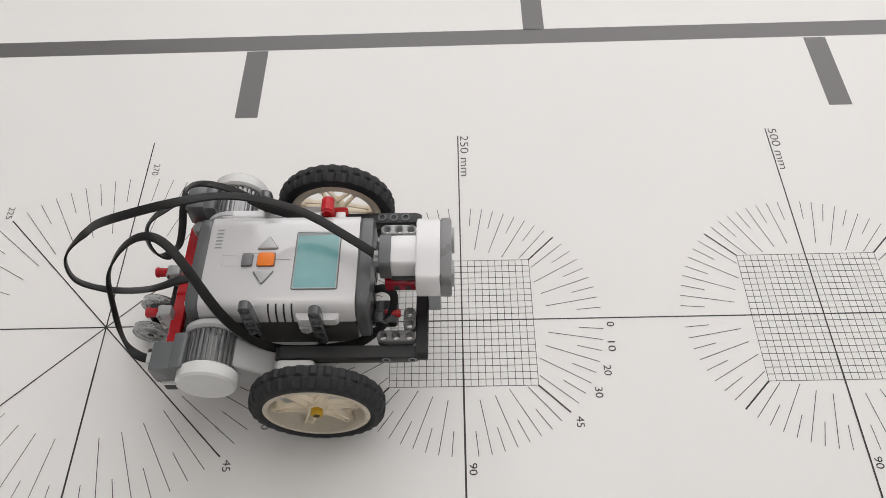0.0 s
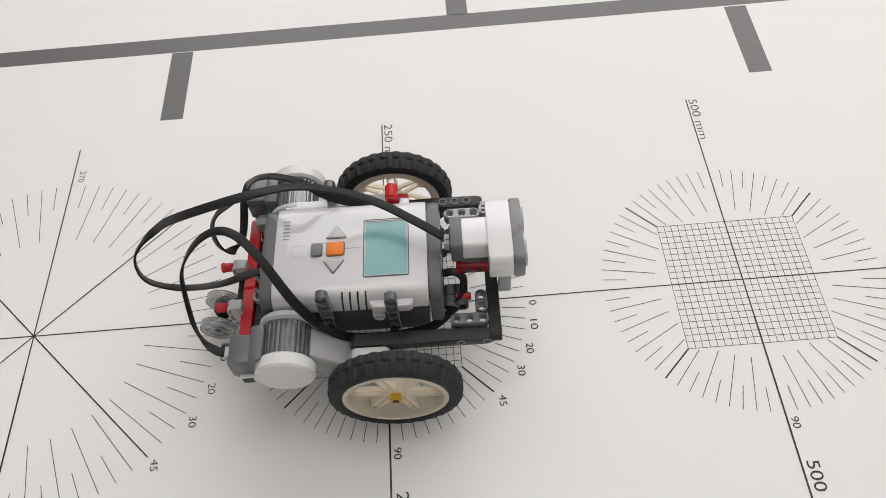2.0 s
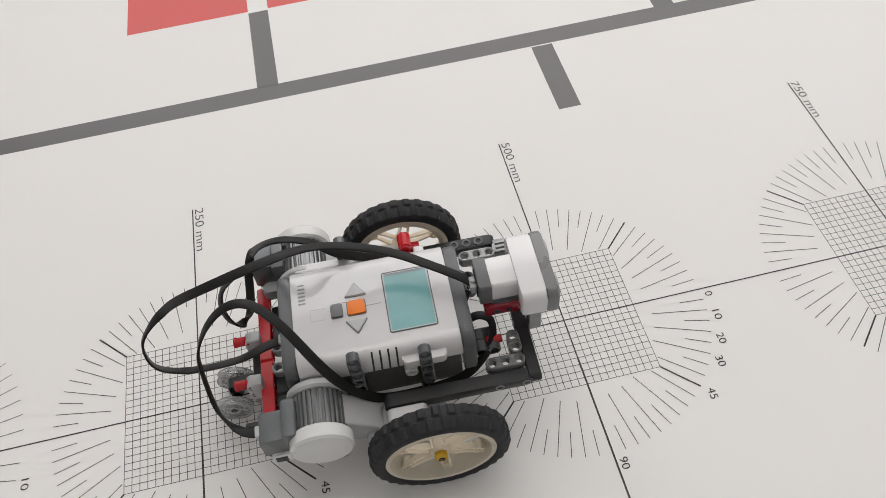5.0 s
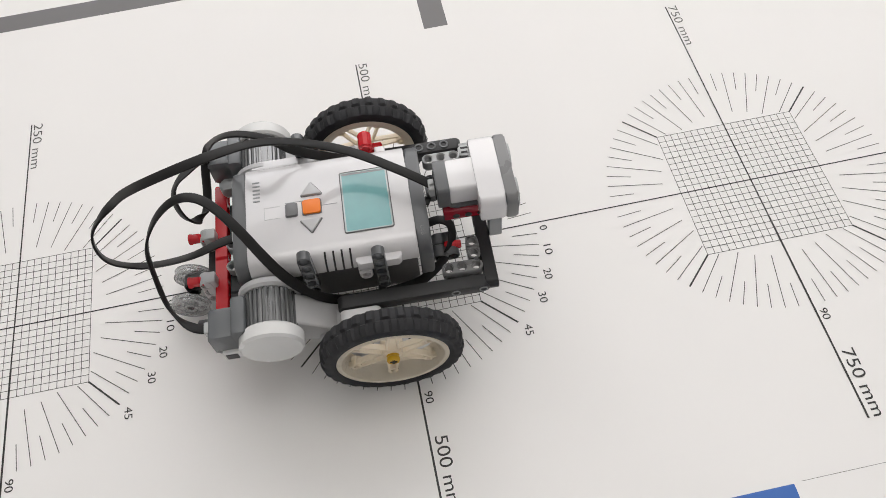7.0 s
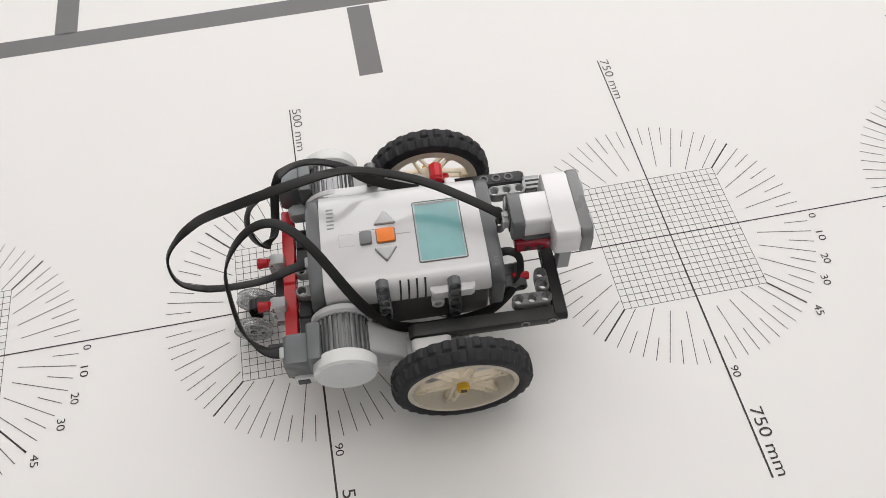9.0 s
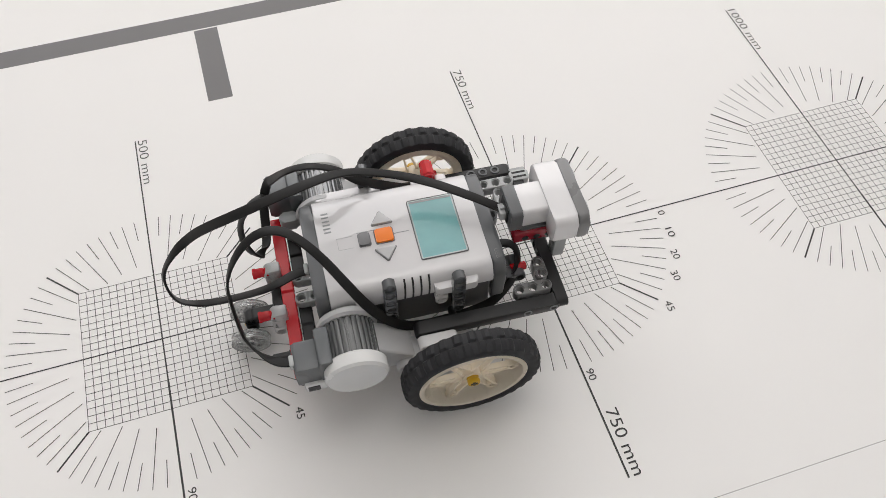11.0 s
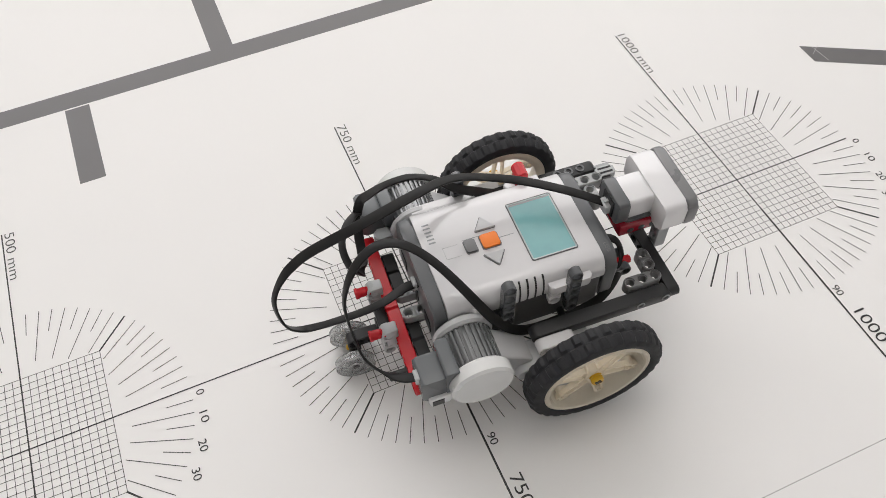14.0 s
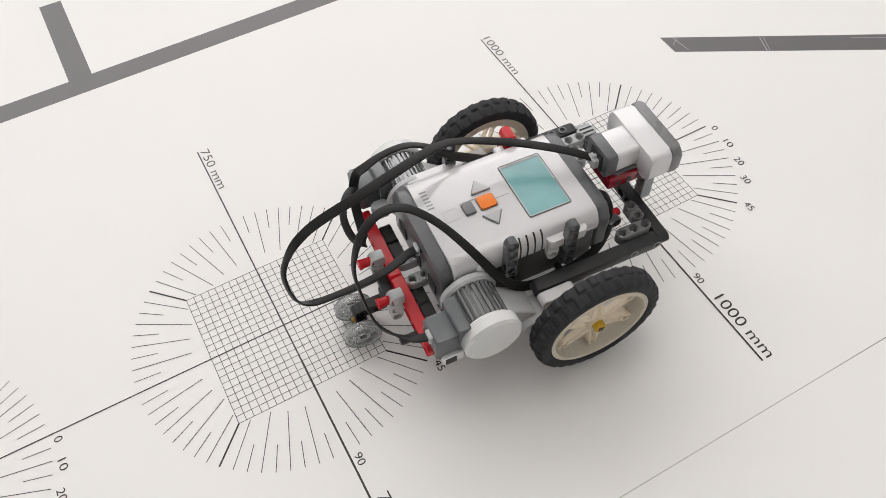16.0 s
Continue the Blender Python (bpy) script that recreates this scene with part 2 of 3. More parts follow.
def ribbon(points, flats, wide=0.0060, thick=0.0014):
    """A flat cable through points; flats gives the way its broad side faces at each point."""
    way = spline(points)
    face = spline(flats)
    for _ in range(14):
        way = way[:1] + [(a + 2 * b + c) / 4 for a, b, c in zip(way[:-2], way[1:-1], way[2:])] + way[-1:]
    bm = bmesh.new()
    sect = []
    for sx in (1, -1):
        for i in range(5):
            a = radians(-90 + 45 * i)
            sect.append((sx * (wide / 2 - thick / 2 + thick / 2 * math.cos(a)), sx * thick / 2 * math.sin(a)))
    rings = []
    for i, c in enumerate(way):
        t = (way[min(i + 1, len(way) - 1)] - way[max(i - 1, 0)]).normalized()
        nrm = face[i] - face[i].dot(t) * t
        nrm.normalize()
        side = t.cross(nrm)
        rings.append([bm.verts.new(c + side * u + nrm * v) for u, v in sect])
    k = len(sect)
    for p, q in zip(rings[:-1], rings[1:]):
        for j in range(k):
            bm.faces.new((p[j], p[(j + 1) % k], q[(j + 1) % k], q[j]))
    bm.faces.new(rings[0][::-1])
    bm.faces.new(rings[-1])
    return bm


# ---- room ----
X0, X1, Y0, Y1, HIGH = -2.4, 3.8, -2.4, 1.95, 2.9
WX0, WX1, WZ0, WZ1 = -0.8, 3.3, 0.85, 2.80
tagged(part("floor", box(X0, X1, Y0, Y1, -0.103, -0.003), M_FLOOR), "grey linoleum floor under the white mat", "floor", kind="structure")
tagged(part("ceiling", box(X0, X1, Y0, Y1, HIGH, HIGH + 0.1), M_WALL), "plain white painted ceiling", "ceiling", kind="structure")
tagged(part("wall_south", box(X0, X1, Y0 - 0.12, Y0, -0.003, HIGH), M_WALL), "plain off-white painted wall", "wall", kind="structure")
tagged(part("wall_west", box(X0 - 0.12, X0, Y0, Y1, -0.003, HIGH), M_WALL), "plain off-white painted wall", "wall", kind="structure")
tagged(part("wall_east", box(X1, X1 + 0.12, Y0, Y1, -0.003, HIGH), M_WALL), "plain off-white painted wall", "wall", kind="structure")
tagged(part("wall_north", join(box(X0, WX0, Y1, Y1 + 0.12, -0.003, HIGH), box(WX1, X1, Y1, Y1 + 0.12, -0.003, HIGH),
                               box(WX0, WX1, Y1, Y1 + 0.12, -0.003, WZ0), box(WX0, WX1, Y1, Y1 + 0.12, WZ1, HIGH)), M_WALL),
       "off-white painted wall with a wide window opening", "wall", kind="structure")
window = tagged(part("window_1", join(box(WX0, WX1, Y1 + 0.03, Y1 + 0.09, WZ0, WZ0 + 0.05, 0.004), box(WX0, WX1, Y1 + 0.03, Y1 + 0.09, WZ1 - 0.05, WZ1, 0.004),
                                      box(WX0, WX0 + 0.05, Y1 + 0.03, Y1 + 0.09, WZ0 + 0.05, WZ1 - 0.05, 0.004), box(WX1 - 0.05, WX1, Y1 + 0.03, Y1 + 0.09, WZ0 + 0.05, WZ1 - 0.05, 0.004),
                                      box(0.77, 0.83, Y1 + 0.03, Y1 + 0.09, WZ0 + 0.05, WZ1 - 0.05, 0.004)), M_WHITE), "white framed window letting in overcast daylight", "window", kind="structure")
for a, b in ((WX0 + 0.05, 0.77), (0.83, WX1 - 0.05)):
    pane = part("pane", box(a, b, Y1 + 0.057, Y1 + 0.063, WZ0 + 0.05, WZ1 - 0.05), M_GLASS, window)
    pane.visible_shadow = False
# unseen panel, added to even out the light from above
fixture = tagged(part("overhead_fill_panel", join(box(PX0 - 0.03, PX1 + 0.03, PY0 - 0.03, PY0, HIGH - 0.06, HIGH - 0.002, 0.003), box(PX0 - 0.03, PX1 + 0.03, PY1, PY1 + 0.03, HIGH - 0.06, HIGH - 0.002, 0.003),
                                            box(PX0 - 0.03, PX0, PY0, PY1, HIGH - 0.06, HIGH - 0.002, 0.003), box(PX1, PX1 + 0.03, PY0, PY1, HIGH - 0.06, HIGH - 0.002, 0.003)), M_WHITE),
                 "added white framed ceiling panel glowing as overhead fill", "ceiling light")
part("diffuser", box(PX0, PX1, PY0, PY1, HIGH - 0.05, HIGH - 0.03), M_GLOW, fixture, "glowing white face of the added fill panel")

# ---- printed mat ----
INK = 0.00012
mat_sheet = tagged(part("test_mat", box(-0.75, 2.0, -0.65, 1.1, -0.003, 0.0), M_MAT), "white vinyl test mat printed with grids and rulers", "mat", kind="structure")


def strips(lines, z=INK):
    """Flat printed strokes: (x0, y0, x1, y1, width)."""
    bm = bmesh.new()
    for i, (x0, y0, x1, y1, w) in enumerate(lines):
        d = Vector((x1 - x0, y1 - y0))
        s = Vector((-d.y, d.x)).normalized() * w / 2
        zz = z + (i % 4) * 0.000008
        bm.faces.new([bm.verts.new((x, y, zz)) for x, y in ((x0 - s.x, y0 - s.y), (x1 - s.x, y1 - s.y), (x1 + s.x, y1 + s.y), (x0 + s.x, y0 + s.y))])
    return bm


def polar(cx, r, deg):
    return cx + r * math.cos(radians(deg)), r * math.sin(radians(deg))


def words(text, x, y, long, high, name, material_=None, turn=-90, parent=None, z=INK * 1.6):
    """Printed lettering fitted to a length and a height, its lower left corner at x, y."""
    cu = bpy.data.curves.new(name, "FONT")
    cu.body, cu.offset = text, (-0.007 if material_ else -0.001)
    tmp = new("tmp_text", cu)
    bpy.context.view_layer.update()
    me = bpy.data.meshes.new_from_object(tmp.evaluated_get(bpy.context.evaluated_depsgraph_get()))
    bpy.data.objects.remove(tmp)
    bpy.data.curves.remove(cu)
    xs = [v.co.x for v in me.vertices]
    ys = [v.co.y for v in me.vertices]
    fx, fy = long / (max(xs) - min(xs)), high / (max(ys) - min(ys))
    for v in me.vertices:
        v.co = Vector(((v.co.x - min(xs)) * fx, (v.co.y - min(ys)) * fy, 0))
    me.name = name
    me.materials.append(material_ or M_INK)
    ob = new(name, me)
    ob.parent = parent or mat_sheet
    ob.matrix_basis = pose(x, y, z, 0, 0, turn)
    return ob


G = 0.0495
for k in (250, 500, 750, 1000):
    cx = k / 1000
    grid = []
    for i in range(-10, 11):
        if i:
            grid.append((cx + i * G / 10, -G, cx + i * G / 10, G, 0.00040))
            grid.append((cx - G, i * G / 10, cx + G, i * G / 10, 0.00040))
    part("grid_print", strips(grid), M_THIN, mat_sheet, "fine black square grid with twenty cells a side")
    ticks = []
    for deg in range(5, 360, 5):
        if deg % 90 == 0 or deg % 45 == 0:
            continue
        edge = (G + 0.0012) / max(abs(math.cos(radians(deg))), abs(math.sin(radians(deg))))
        ticks.append((*polar(cx, max(edge, 0.060 if deg % 10 == 0 else 0.0808), deg), *polar(cx, 0.0975, deg), 0.00052))
    part("tick_print", strips(ticks), M_THIN, mat_sheet, "ring of fine angle ticks round the grid")
    part("diagonal_print", strips([(*polar(cx, 0.070, d), *polar(cx, 0.0975, d), 0.0011) for d in (45, 135, 225, 315)]), M_INK, mat_sheet)
    part("cross_line", strips([(cx, -0.172, cx, -0.03, 0.00125), (cx, -0.031, cx, 0.172, 0.00095)], INK * 1.4), M_INK, mat_sheet)
    words(f"{k} mm", cx + 0.0032, -0.1295 if k < 1000 else -0.122, 0.0425 if k < 1000 else 0.050, 0.0077, "distance_label")
    words(f"{k} mm", cx + 0.0018, 0.1718, 0.0425 if k < 1000 else 0.050, 0.0066, "distance_label", M_THIN)
    for text, r, deg in (("0", 0.1025, -2.8), ("10", 0.1035, -12.3), ("20", 0.104, -22.4), ("30", 0.1045, -32.0), ("45", 0.1058, -45.4), ("90", 0.1052, -87.4)):
        px, py = polar(cx, r, deg)
        long = 0.0076 if len(text) > 1 else 0.0036
        words(text, px - 0.0025, py + long / 2, long, 0.0050, "angle_label")
# start circle
part("base_line", strips([(-0.60, 0, 1.0975, 0, 0.0009)], INK * 1.2), M_INK, mat_sheet, "long straight black base line")
part("cross_line", strips([(0, -0.172, 0, -0.03, 0.00125), (0, -0.031, 0, 0.172, 0.00095)], INK * 1.4), M_INK, mat_sheet)
part("diagonal_print", strips([(*polar(0, 0.134, a), *polar(0, 0.134, a + 180), 0.0009) for a in (45, 135)], INK * 1.7), M_INK, mat_sheet)
part("tick_print", strips([(*polar(0, 0.082 if d % 10 == 0 else 0.1115, d), *polar(0, 0.134, d), 0.00052) for d in range(5, 360, 5) if d % 45]), M_THIN, mat_sheet, "ring of fine angle ticks round the start point")
for text, r, deg in (("10", 0.1405, -11.2), ("20", 0.141, -21.2), ("30", 0.1415, -31.2), ("45", 0.1415, -45.2), ("225", 0.1425, 134.0), ("270", 0.1432, 87.2)):
    px, py = polar(0, r, deg)
    long = 0.0038 * len(text)
    words(text, px - 0.0025, py + long / 2, long, 0.0050, "angle_label", M_INK if deg < 0 else M_THIN)
# grey bars, coloured fields and the fine seam
TH = INK * 0.6
for name, q in (("grey_bar", (-0.60, 0.2882, 1.35, 0.2912, 0.0192)), ("grey_stub", (0.0722, 0.1975, 0.0722, 0.2790, 0.0192)), ("grey_stub", (0.5685, 0.1965, 0.5685, 0.2790, 0.0192)),
                ("grey_stub", (0.3212, 0.2985, 0.3212, 0.409, 0.0190)), ("grey_stub", (0.6925, 0.2995, 0.6925, 0.409, 0.0190))):
    part(name, strips([q], TH), M_GREYINK, mat_sheet, "broad dark grey printed bar")
slant = bmesh.new()
slant.faces.new([slant.verts.new((x, y, TH)) for x, y in ((1.130, 0.0775), (1.43, -0.0935), (1.43, -0.071), (1.130, 0.0978))])
part("grey_bar", slant, M_GREYINK, mat_sheet, "broad dark grey slanting bar with a cut end")
for q in ((0.194, 0.4615, 0.3115, 0.4615, 0.10), (0.331, 0.4615, 0.45, 0.4615, 0.10)):
    part("red_field", strips([q], TH), M_REDINK, mat_sheet, "plain red printed field")
part("blue_field", strips([(0.44, -0.248, 0.6935, -0.248, 0.10)], TH), M_BLUEINK, mat_sheet, "plain blue printed field")
gap = bmesh.new()
gap.faces.new([gap.verts.new((x, y, TH)) for x, y in ((0.698, -0.19765), (1.00, -0.1977), (1.10, -0.1979), (1.60, -0.2020), (1.60, -0.1974), (1.10, -0.1974), (1.00, -0.1974), (0.698, -0.1974))])
part("seam_line", gap, M_SEAM, mat_sheet, "hair-thin dark gap along the mat's seam")
scuffs = []
for x0, y0, dx, dy, w in ((1.139, 0.0930, 0.002, -0.019, 0.0005), (1.134, 0.0850, 0.010, 0.007, 0.0004), (1.201, 0.0560, -0.006, -0.017, 0.0006), (1.204, 0.0550, -0.007, -0.017, 0.0004), (1.250, 0.0300, 0.060, -0.033, 0.0003), (1.265, 0.0180, 0.05, -0.030, 0.0003)):
    scuffs.append((x0, y0, x0 + dx, y0 + dy, w))
part("scuff_marks", strips(scuffs, TH * 2), M_SCUFF, mat_sheet, "pale scratches on the grey bar")

# ---- the robot ----
robot = tagged(new("robot"), "wheeled toy robot of white, grey and black plastic bricks", "toy robot")
TOP, BOTTOM = 0.0855, 0.0420


def brick_outline(grow=0.0, low=0.0715, high=TOP):
    w, c = 0.0362 + grow, 0.0295
    h = high + grow
    pts = [(-w, low), (w, low), (w, 0.0730)]
    for i in range(1, 6):
        a = radians(90 * i / 6)
        pts.append((c + (w - c) * math.cos(a), 0.0730 + (h - 0.0730) * math.sin(a) ** 0.9))
    pts += [(c - 0.004, h), (-c + 0.004, h)]
    for i in range(5, 0, -1):
        a = radians(90 * i / 6)
        pts.append((-c - (w - c) * math.cos(a), 0.0730 + (h - 0.0730) * math.sin(a) ** 0.9))
    pts.append((-w, 0.0730))
    return pts


brick = part("control_brick", extrude(brick_outline(), -0.0695, 0.0246, "x", 0.0006), M_SHELL, robot, "white plastic control brick with a screen and buttons", smooth=40)
brick.location = (0, 0, -0.0052)
part("battery_case", box(-0.0665, 0.0235, -0.0350, 0.0350, BOTTOM, 0.0718, 0.0012), M_CASE, brick, "dark grey battery case")
for x0, x1 in ((-0.0775, -0.0697), (0.0248, 0.0328)):
    part("end_cap", extrude(brick_outline(-0.0006, 0.0455, TOP - 0.0004), x0, x1, "x", 0.0018), M_GREY, brick, "dark grey end cap with cable sockets", smooth=40)
# sockets in the end caps
for x, ys in ((-0.0780, (-0.022, 0.0, 0.022)), (0.0326, (-0.024, -0.008, 0.008, 0.024))):
    for y in ys:
        part("socket", box(x, x + 0.0008, y - 0.0052, y + 0.0052, 0.0525, 0.0625, 0.0003, 1), M_BLACK, brick)
# screen in a sunken frame
SX, SZ = -0.0004, TOP
def ring_mesh(outer, inner, z0, z1, depth):
    """A frame between two outlines, with a step down at its inner edge."""
    bm = bmesh.new()
    vo, vi, vd = ([bm.verts.new((x, y, z)) for x, y in r] for r, z in ((outer, z0), (inner, z1), (inner, z1 - depth)))
    for i in range(len(outer)):
        j = (i + 1) % len(outer)
        bm.faces.new((vo[i], vo[j], vi[j], vi[i]))
        bm.faces.new((vi[i], vi[j], vd[j], vd[i]))
    return bm


def screen_outline(inset, r):
    return rounded(SX - 0.0141 + inset, SX + 0.0141 - inset, -0.0221 + inset, 0.0203 - inset, r)


screen = part("screen", extrude(screen_outline(0.0014, 0.0006), SZ - 0.001, SZ + 0.00030, "z"), M_LCD, brick, "glossy teal unlit display")
part("bezel", ring_mesh(screen_outline(0.0, 0.0014), screen_outline(0.0005, 0.0010), SZ + 0.0002, SZ + 0.0008, 0.0006), M_BTNDK, screen, "thin dark line round the display")
part("border", ring_mesh(screen_outline(0.0004, 0.0010), screen_outline(0.0014, 0.0006), SZ + 0.0004, SZ + 0.0005, 0.0003), M_BORDER, screen, "clear glossy border")
# shade of the recessed upper edge, drawn as a flat grey strip
part("shade_strip", box(SX - 0.0126, SX + 0.0126, 0.0176, 0.0188, SZ, SZ + 0.00036), M_MID, screen, "recess shade drawn as a grey strip along the display's upper edge")
# buttons
def key(name, outline, mat, label):
    b = part(name, extrude(outline, TOP - 0.001, TOP + 0.0016, "z", 0.0005), mat, brick, label, smooth=40)
    cx, cy = sum(p[0] for p in outline) / len(outline), sum(p[1] for p in outline) / len(outline)
    part("button_gap", extrude([(cx + (x - cx) * 1.13, cy + (y - cy) * 1.13) for x, y in outline], TOP - 0.001, TOP + 0.00025, "z"), M_BTNDK, b)
    return b


def soft_triangle(cx, cy, s):
    return hull([(cx - 0.0050, cy - 0.0034 * s, 0.0007), (cx + 0.0050, cy - 0.0034 * s, 0.0007), (cx, cy + 0.0038 * s, 0.0007)], 8)


key("enter_button", rounded(-0.0368, -0.0266, -0.0050, 0.0042, 0.0012), M_ORANGE, "square orange enter button")
key("back_button", rounded(-0.0466, -0.0402, -0.0048, 0.0036, 0.0010), M_BTNDK, "small dark grey cancel button")
key("arrow_button", soft_triangle(-0.0315, 0.0118, 1), M_BTN, "grey triangular button")
key("arrow_button", soft_triangle(-0.0325, -0.0128, -1), M_BTN, "grey triangular button")
part("groove", join(box(-0.0262, -0.0170, -0.0004, 0.0000, TOP - 0.0005, TOP + 0.00012), box(-0.0470, -0.0265, 0.0046, 0.0050, TOP - 0.0005, TOP + 0.00012)), M_MID, brick)
part("label_outline", join(box(-0.0590, -0.0500, 0.0034, 0.00365, TOP - 0.0005, TOP + 0.0001), box(-0.0590, -0.0500, -0.0046, -0.00435, TOP - 0.0005, TOP + 0.0001), box(-0.0590, -0.05875, -0.0044, 0.0034, TOP - 0.0005, TOP + 0.0001)), M_DISC, brick)
# plain bars stand for the maker's mark on the shell
mark = []
for y in (0.0193, 0.0139, 0.0087):
    mark += [box(-0.0652, -0.0610, y, y + 0.0010, TOP - 0.0005, TOP + 0.00015), box(-0.0652, -0.0610, y + 0.0026, y + 0.0036, TOP - 0.0005, TOP + 0.00015)]
part("mark", join(*mark), M_MID, brick, "grey printed mark")
# speaker slots follow the curve of the shell
bend = [p for p in brick_outline(0.00025) if p[0] < -0.0245][:7]
bend = [(-0.0361 - 0.00025, 0.0722)] + sorted([p for p in bend if p[1] > 0.0712], key=lambda p: p[1])[:6]
for i in range(4):
    x = -0.0268 + i * 0.0047
    bm = bmesh.new()
    ring = [[bm.verts.new((x + s + (0.0855 - z) * -0.06, y, z)) for s in (-0.00055, 0.00055)] for y, z in bend]
    for a, b in zip(ring[:-1], ring[1:]):
        bm.faces.new((a[0], a[1], b[1], b[0]))
    part("speaker_slot", bm, M_BLACK, brick)
# shell lugs beside the pegs
part("shoulder", extrude(rounded(-0.0665, -0.0270, 0.0325, 0.0418, 0.0042), 0.0660, 0.0800, "z", 0.0034, 3), M_SHELL, brick, smooth=50)
for x, s in ((-0.0080, 1), (0.0075, 1)):
    part("lug", box(x, x + 0.0066, s * 0.0345 - 0.0042, s * 0.0345 + 0.0042, 0.0730, 0.0822, 0.0012, 3), M_SHELL, brick, smooth=40)
part("lug", box(-0.0560, -0.0500, -0.0385, -0.0310, 0.0720, 0.0800, 0.0022, 3), M_SHELL, brick, smooth=40)
part("tab", extrude(rounded(-0.0105, 0.0150, -0.0398, -0.0300, 0.0022), 0.0735, 0.0802, "z", 0.0012, 3), M_SHELL, brick, "flat white tab over the side holes", smooth=40)
part("white_link", arm_at(2, (-0.0066, -0.0352, 0.0650), ALONG_Z_HOLES_Y), M_SHELL, brick, "white pin holes moulded in the shell's side", smooth=40)

# wheels
def tyre_mesh():
    """A tyre in one skin; two staggered rows of knobs rise from the tread and run down the shoulders."""
    base = [(0.0312, 0.0062), (0.0338, 0.0076), (0.0364, 0.0078), (0.0384, 0.0069), (0.0394, 0.0042), (0.0395, 0.0014)]
    knob = [(0.0312, 0.0062), (0.0338, 0.0076), (0.0364, 0.0078), (0.0391, 0.0070), (0.0406, 0.0044), (0.0408, 0.0012)]
    n, per = 30, 6
    bm = bmesh.new()
    rows = []
    for i in range(n * per):
        row = []
        a = 2 * math.pi * i / (n * per)
        for s in (1, -1):
            ph = (i + (0 if s > 0 else per // 2)) % per
            prof = knob if ph in (1, 2, 3) else base
            pts = [(r, s * y) for r, y in prof]
            row += pts if s > 0 else pts[::-1]
            if s > 0:
                row.append((0.0395, 0.0))
        row.append((0.0300, 0.0))
        rows.append([bm.verts.new((r * math.cos(a), y, r * math.sin(a))) for r, y in row])
    k = len(rows[0])
    for i in range(len(rows)):
        p, q = rows[i], rows[(i + 1) % len(rows)]
        for j in range(k):
            bm.faces.new((p[j], p[(j + 1) % k], q[(j + 1) % k], q[j]))
    return bm


def rim_mesh():
    return lathe([(0.0320, -0.0068), (0.0306, -0.0074), (0.0292, -0.0070), (0.0284, -0.0040), (0.0278, 0.0010), (0.0275, 0.0034), (0.0264, 0.0046), (0.0258, 0.0050), (0.0258, 0.0057), (0.0284, 0.0066), (0.0298, 0.0070), (0.0318, 0.0066), (0.0306, 0.0)], 72)


def spoke_mesh(deg):
    """A narrow pointed loop with a round eye near the rim."""
    rails = []
    for s in (-1, 1):
        rail = box(0.0050, 0.0285, -0.0044, -0.0010, -0.0007, 0.0007, 0.0002, 1)
        for v in rail.verts:
            v.co.z += s * (0.0034 - (v.co.x - 0.005) * 0.075)
        rails.append(rail)
    eye = moved(lathe([(0.0017, -0.0046), (0.0031, -0.0046), (0.0031, 0.0012), (0.0017, 0.0012)], 20), Matrix.Translation((0.0240, 0, 0)))
    return moved(join(eye, *rails), Matrix.Rotation(radians(deg), 4, "Y") @ Matrix.Translation((0, 0.0015, 0)))


WHEEL_Y, FAR_Y = 0.0780, 0.0690


def make_wheel():
    w = part("wheel", rim_mesh(), M_CREAM, robot, "cream plastic spoked wheel with a black tyre", smooth=35)
    part("tyre", tyre_mesh(), M_RUBBER, w, "black knobbly rubber tyre", smooth=28)
    part("hub", moved(lathe([(0.0026, -0.0040), (0.0056, -0.0036), (0.0062, -0.0010), (0.0066, 0.0040), (0.0062, 0.0060), (0.0026, 0.0065)], 28), Matrix.Identity(4)), M_CREAM, w, smooth=35)
    for i in range(6):
        part("spoke", spoke_mesh(60 * i), M_CREAM, w, smooth=35)
    part("bush", lathe([(0.0014, -0.0078), (0.0032, -0.0078), (0.0037, -0.0071), (0.0037, -0.0054), (0.0032, -0.0048), (0.0037, -0.0040), (0.0037, -0.0030), (0.0014, -0.0030)], 24), M_YELLOW, w, "yellow axle bush", smooth=35)
    part("axle_end", join(box(-0.0021, 0.0021, -0.0082, -0.003, -0.0008, 0.0008, 0.0002, 1), box(-0.0008, 0.0008, -0.0082, -0.003, -0.0021, 0.0021, 0.0002, 1)), M_BLACK, w)
    return w


wheel = make_wheel()
far_wheel = make_wheel()
part("axle", rod(0.0023, -0.074, 0.066, 12), M_BLACK, robot).location = (0, 0, 0.0408)

# motors, one on each side
MX, MZ = -0.0628, 0.0578


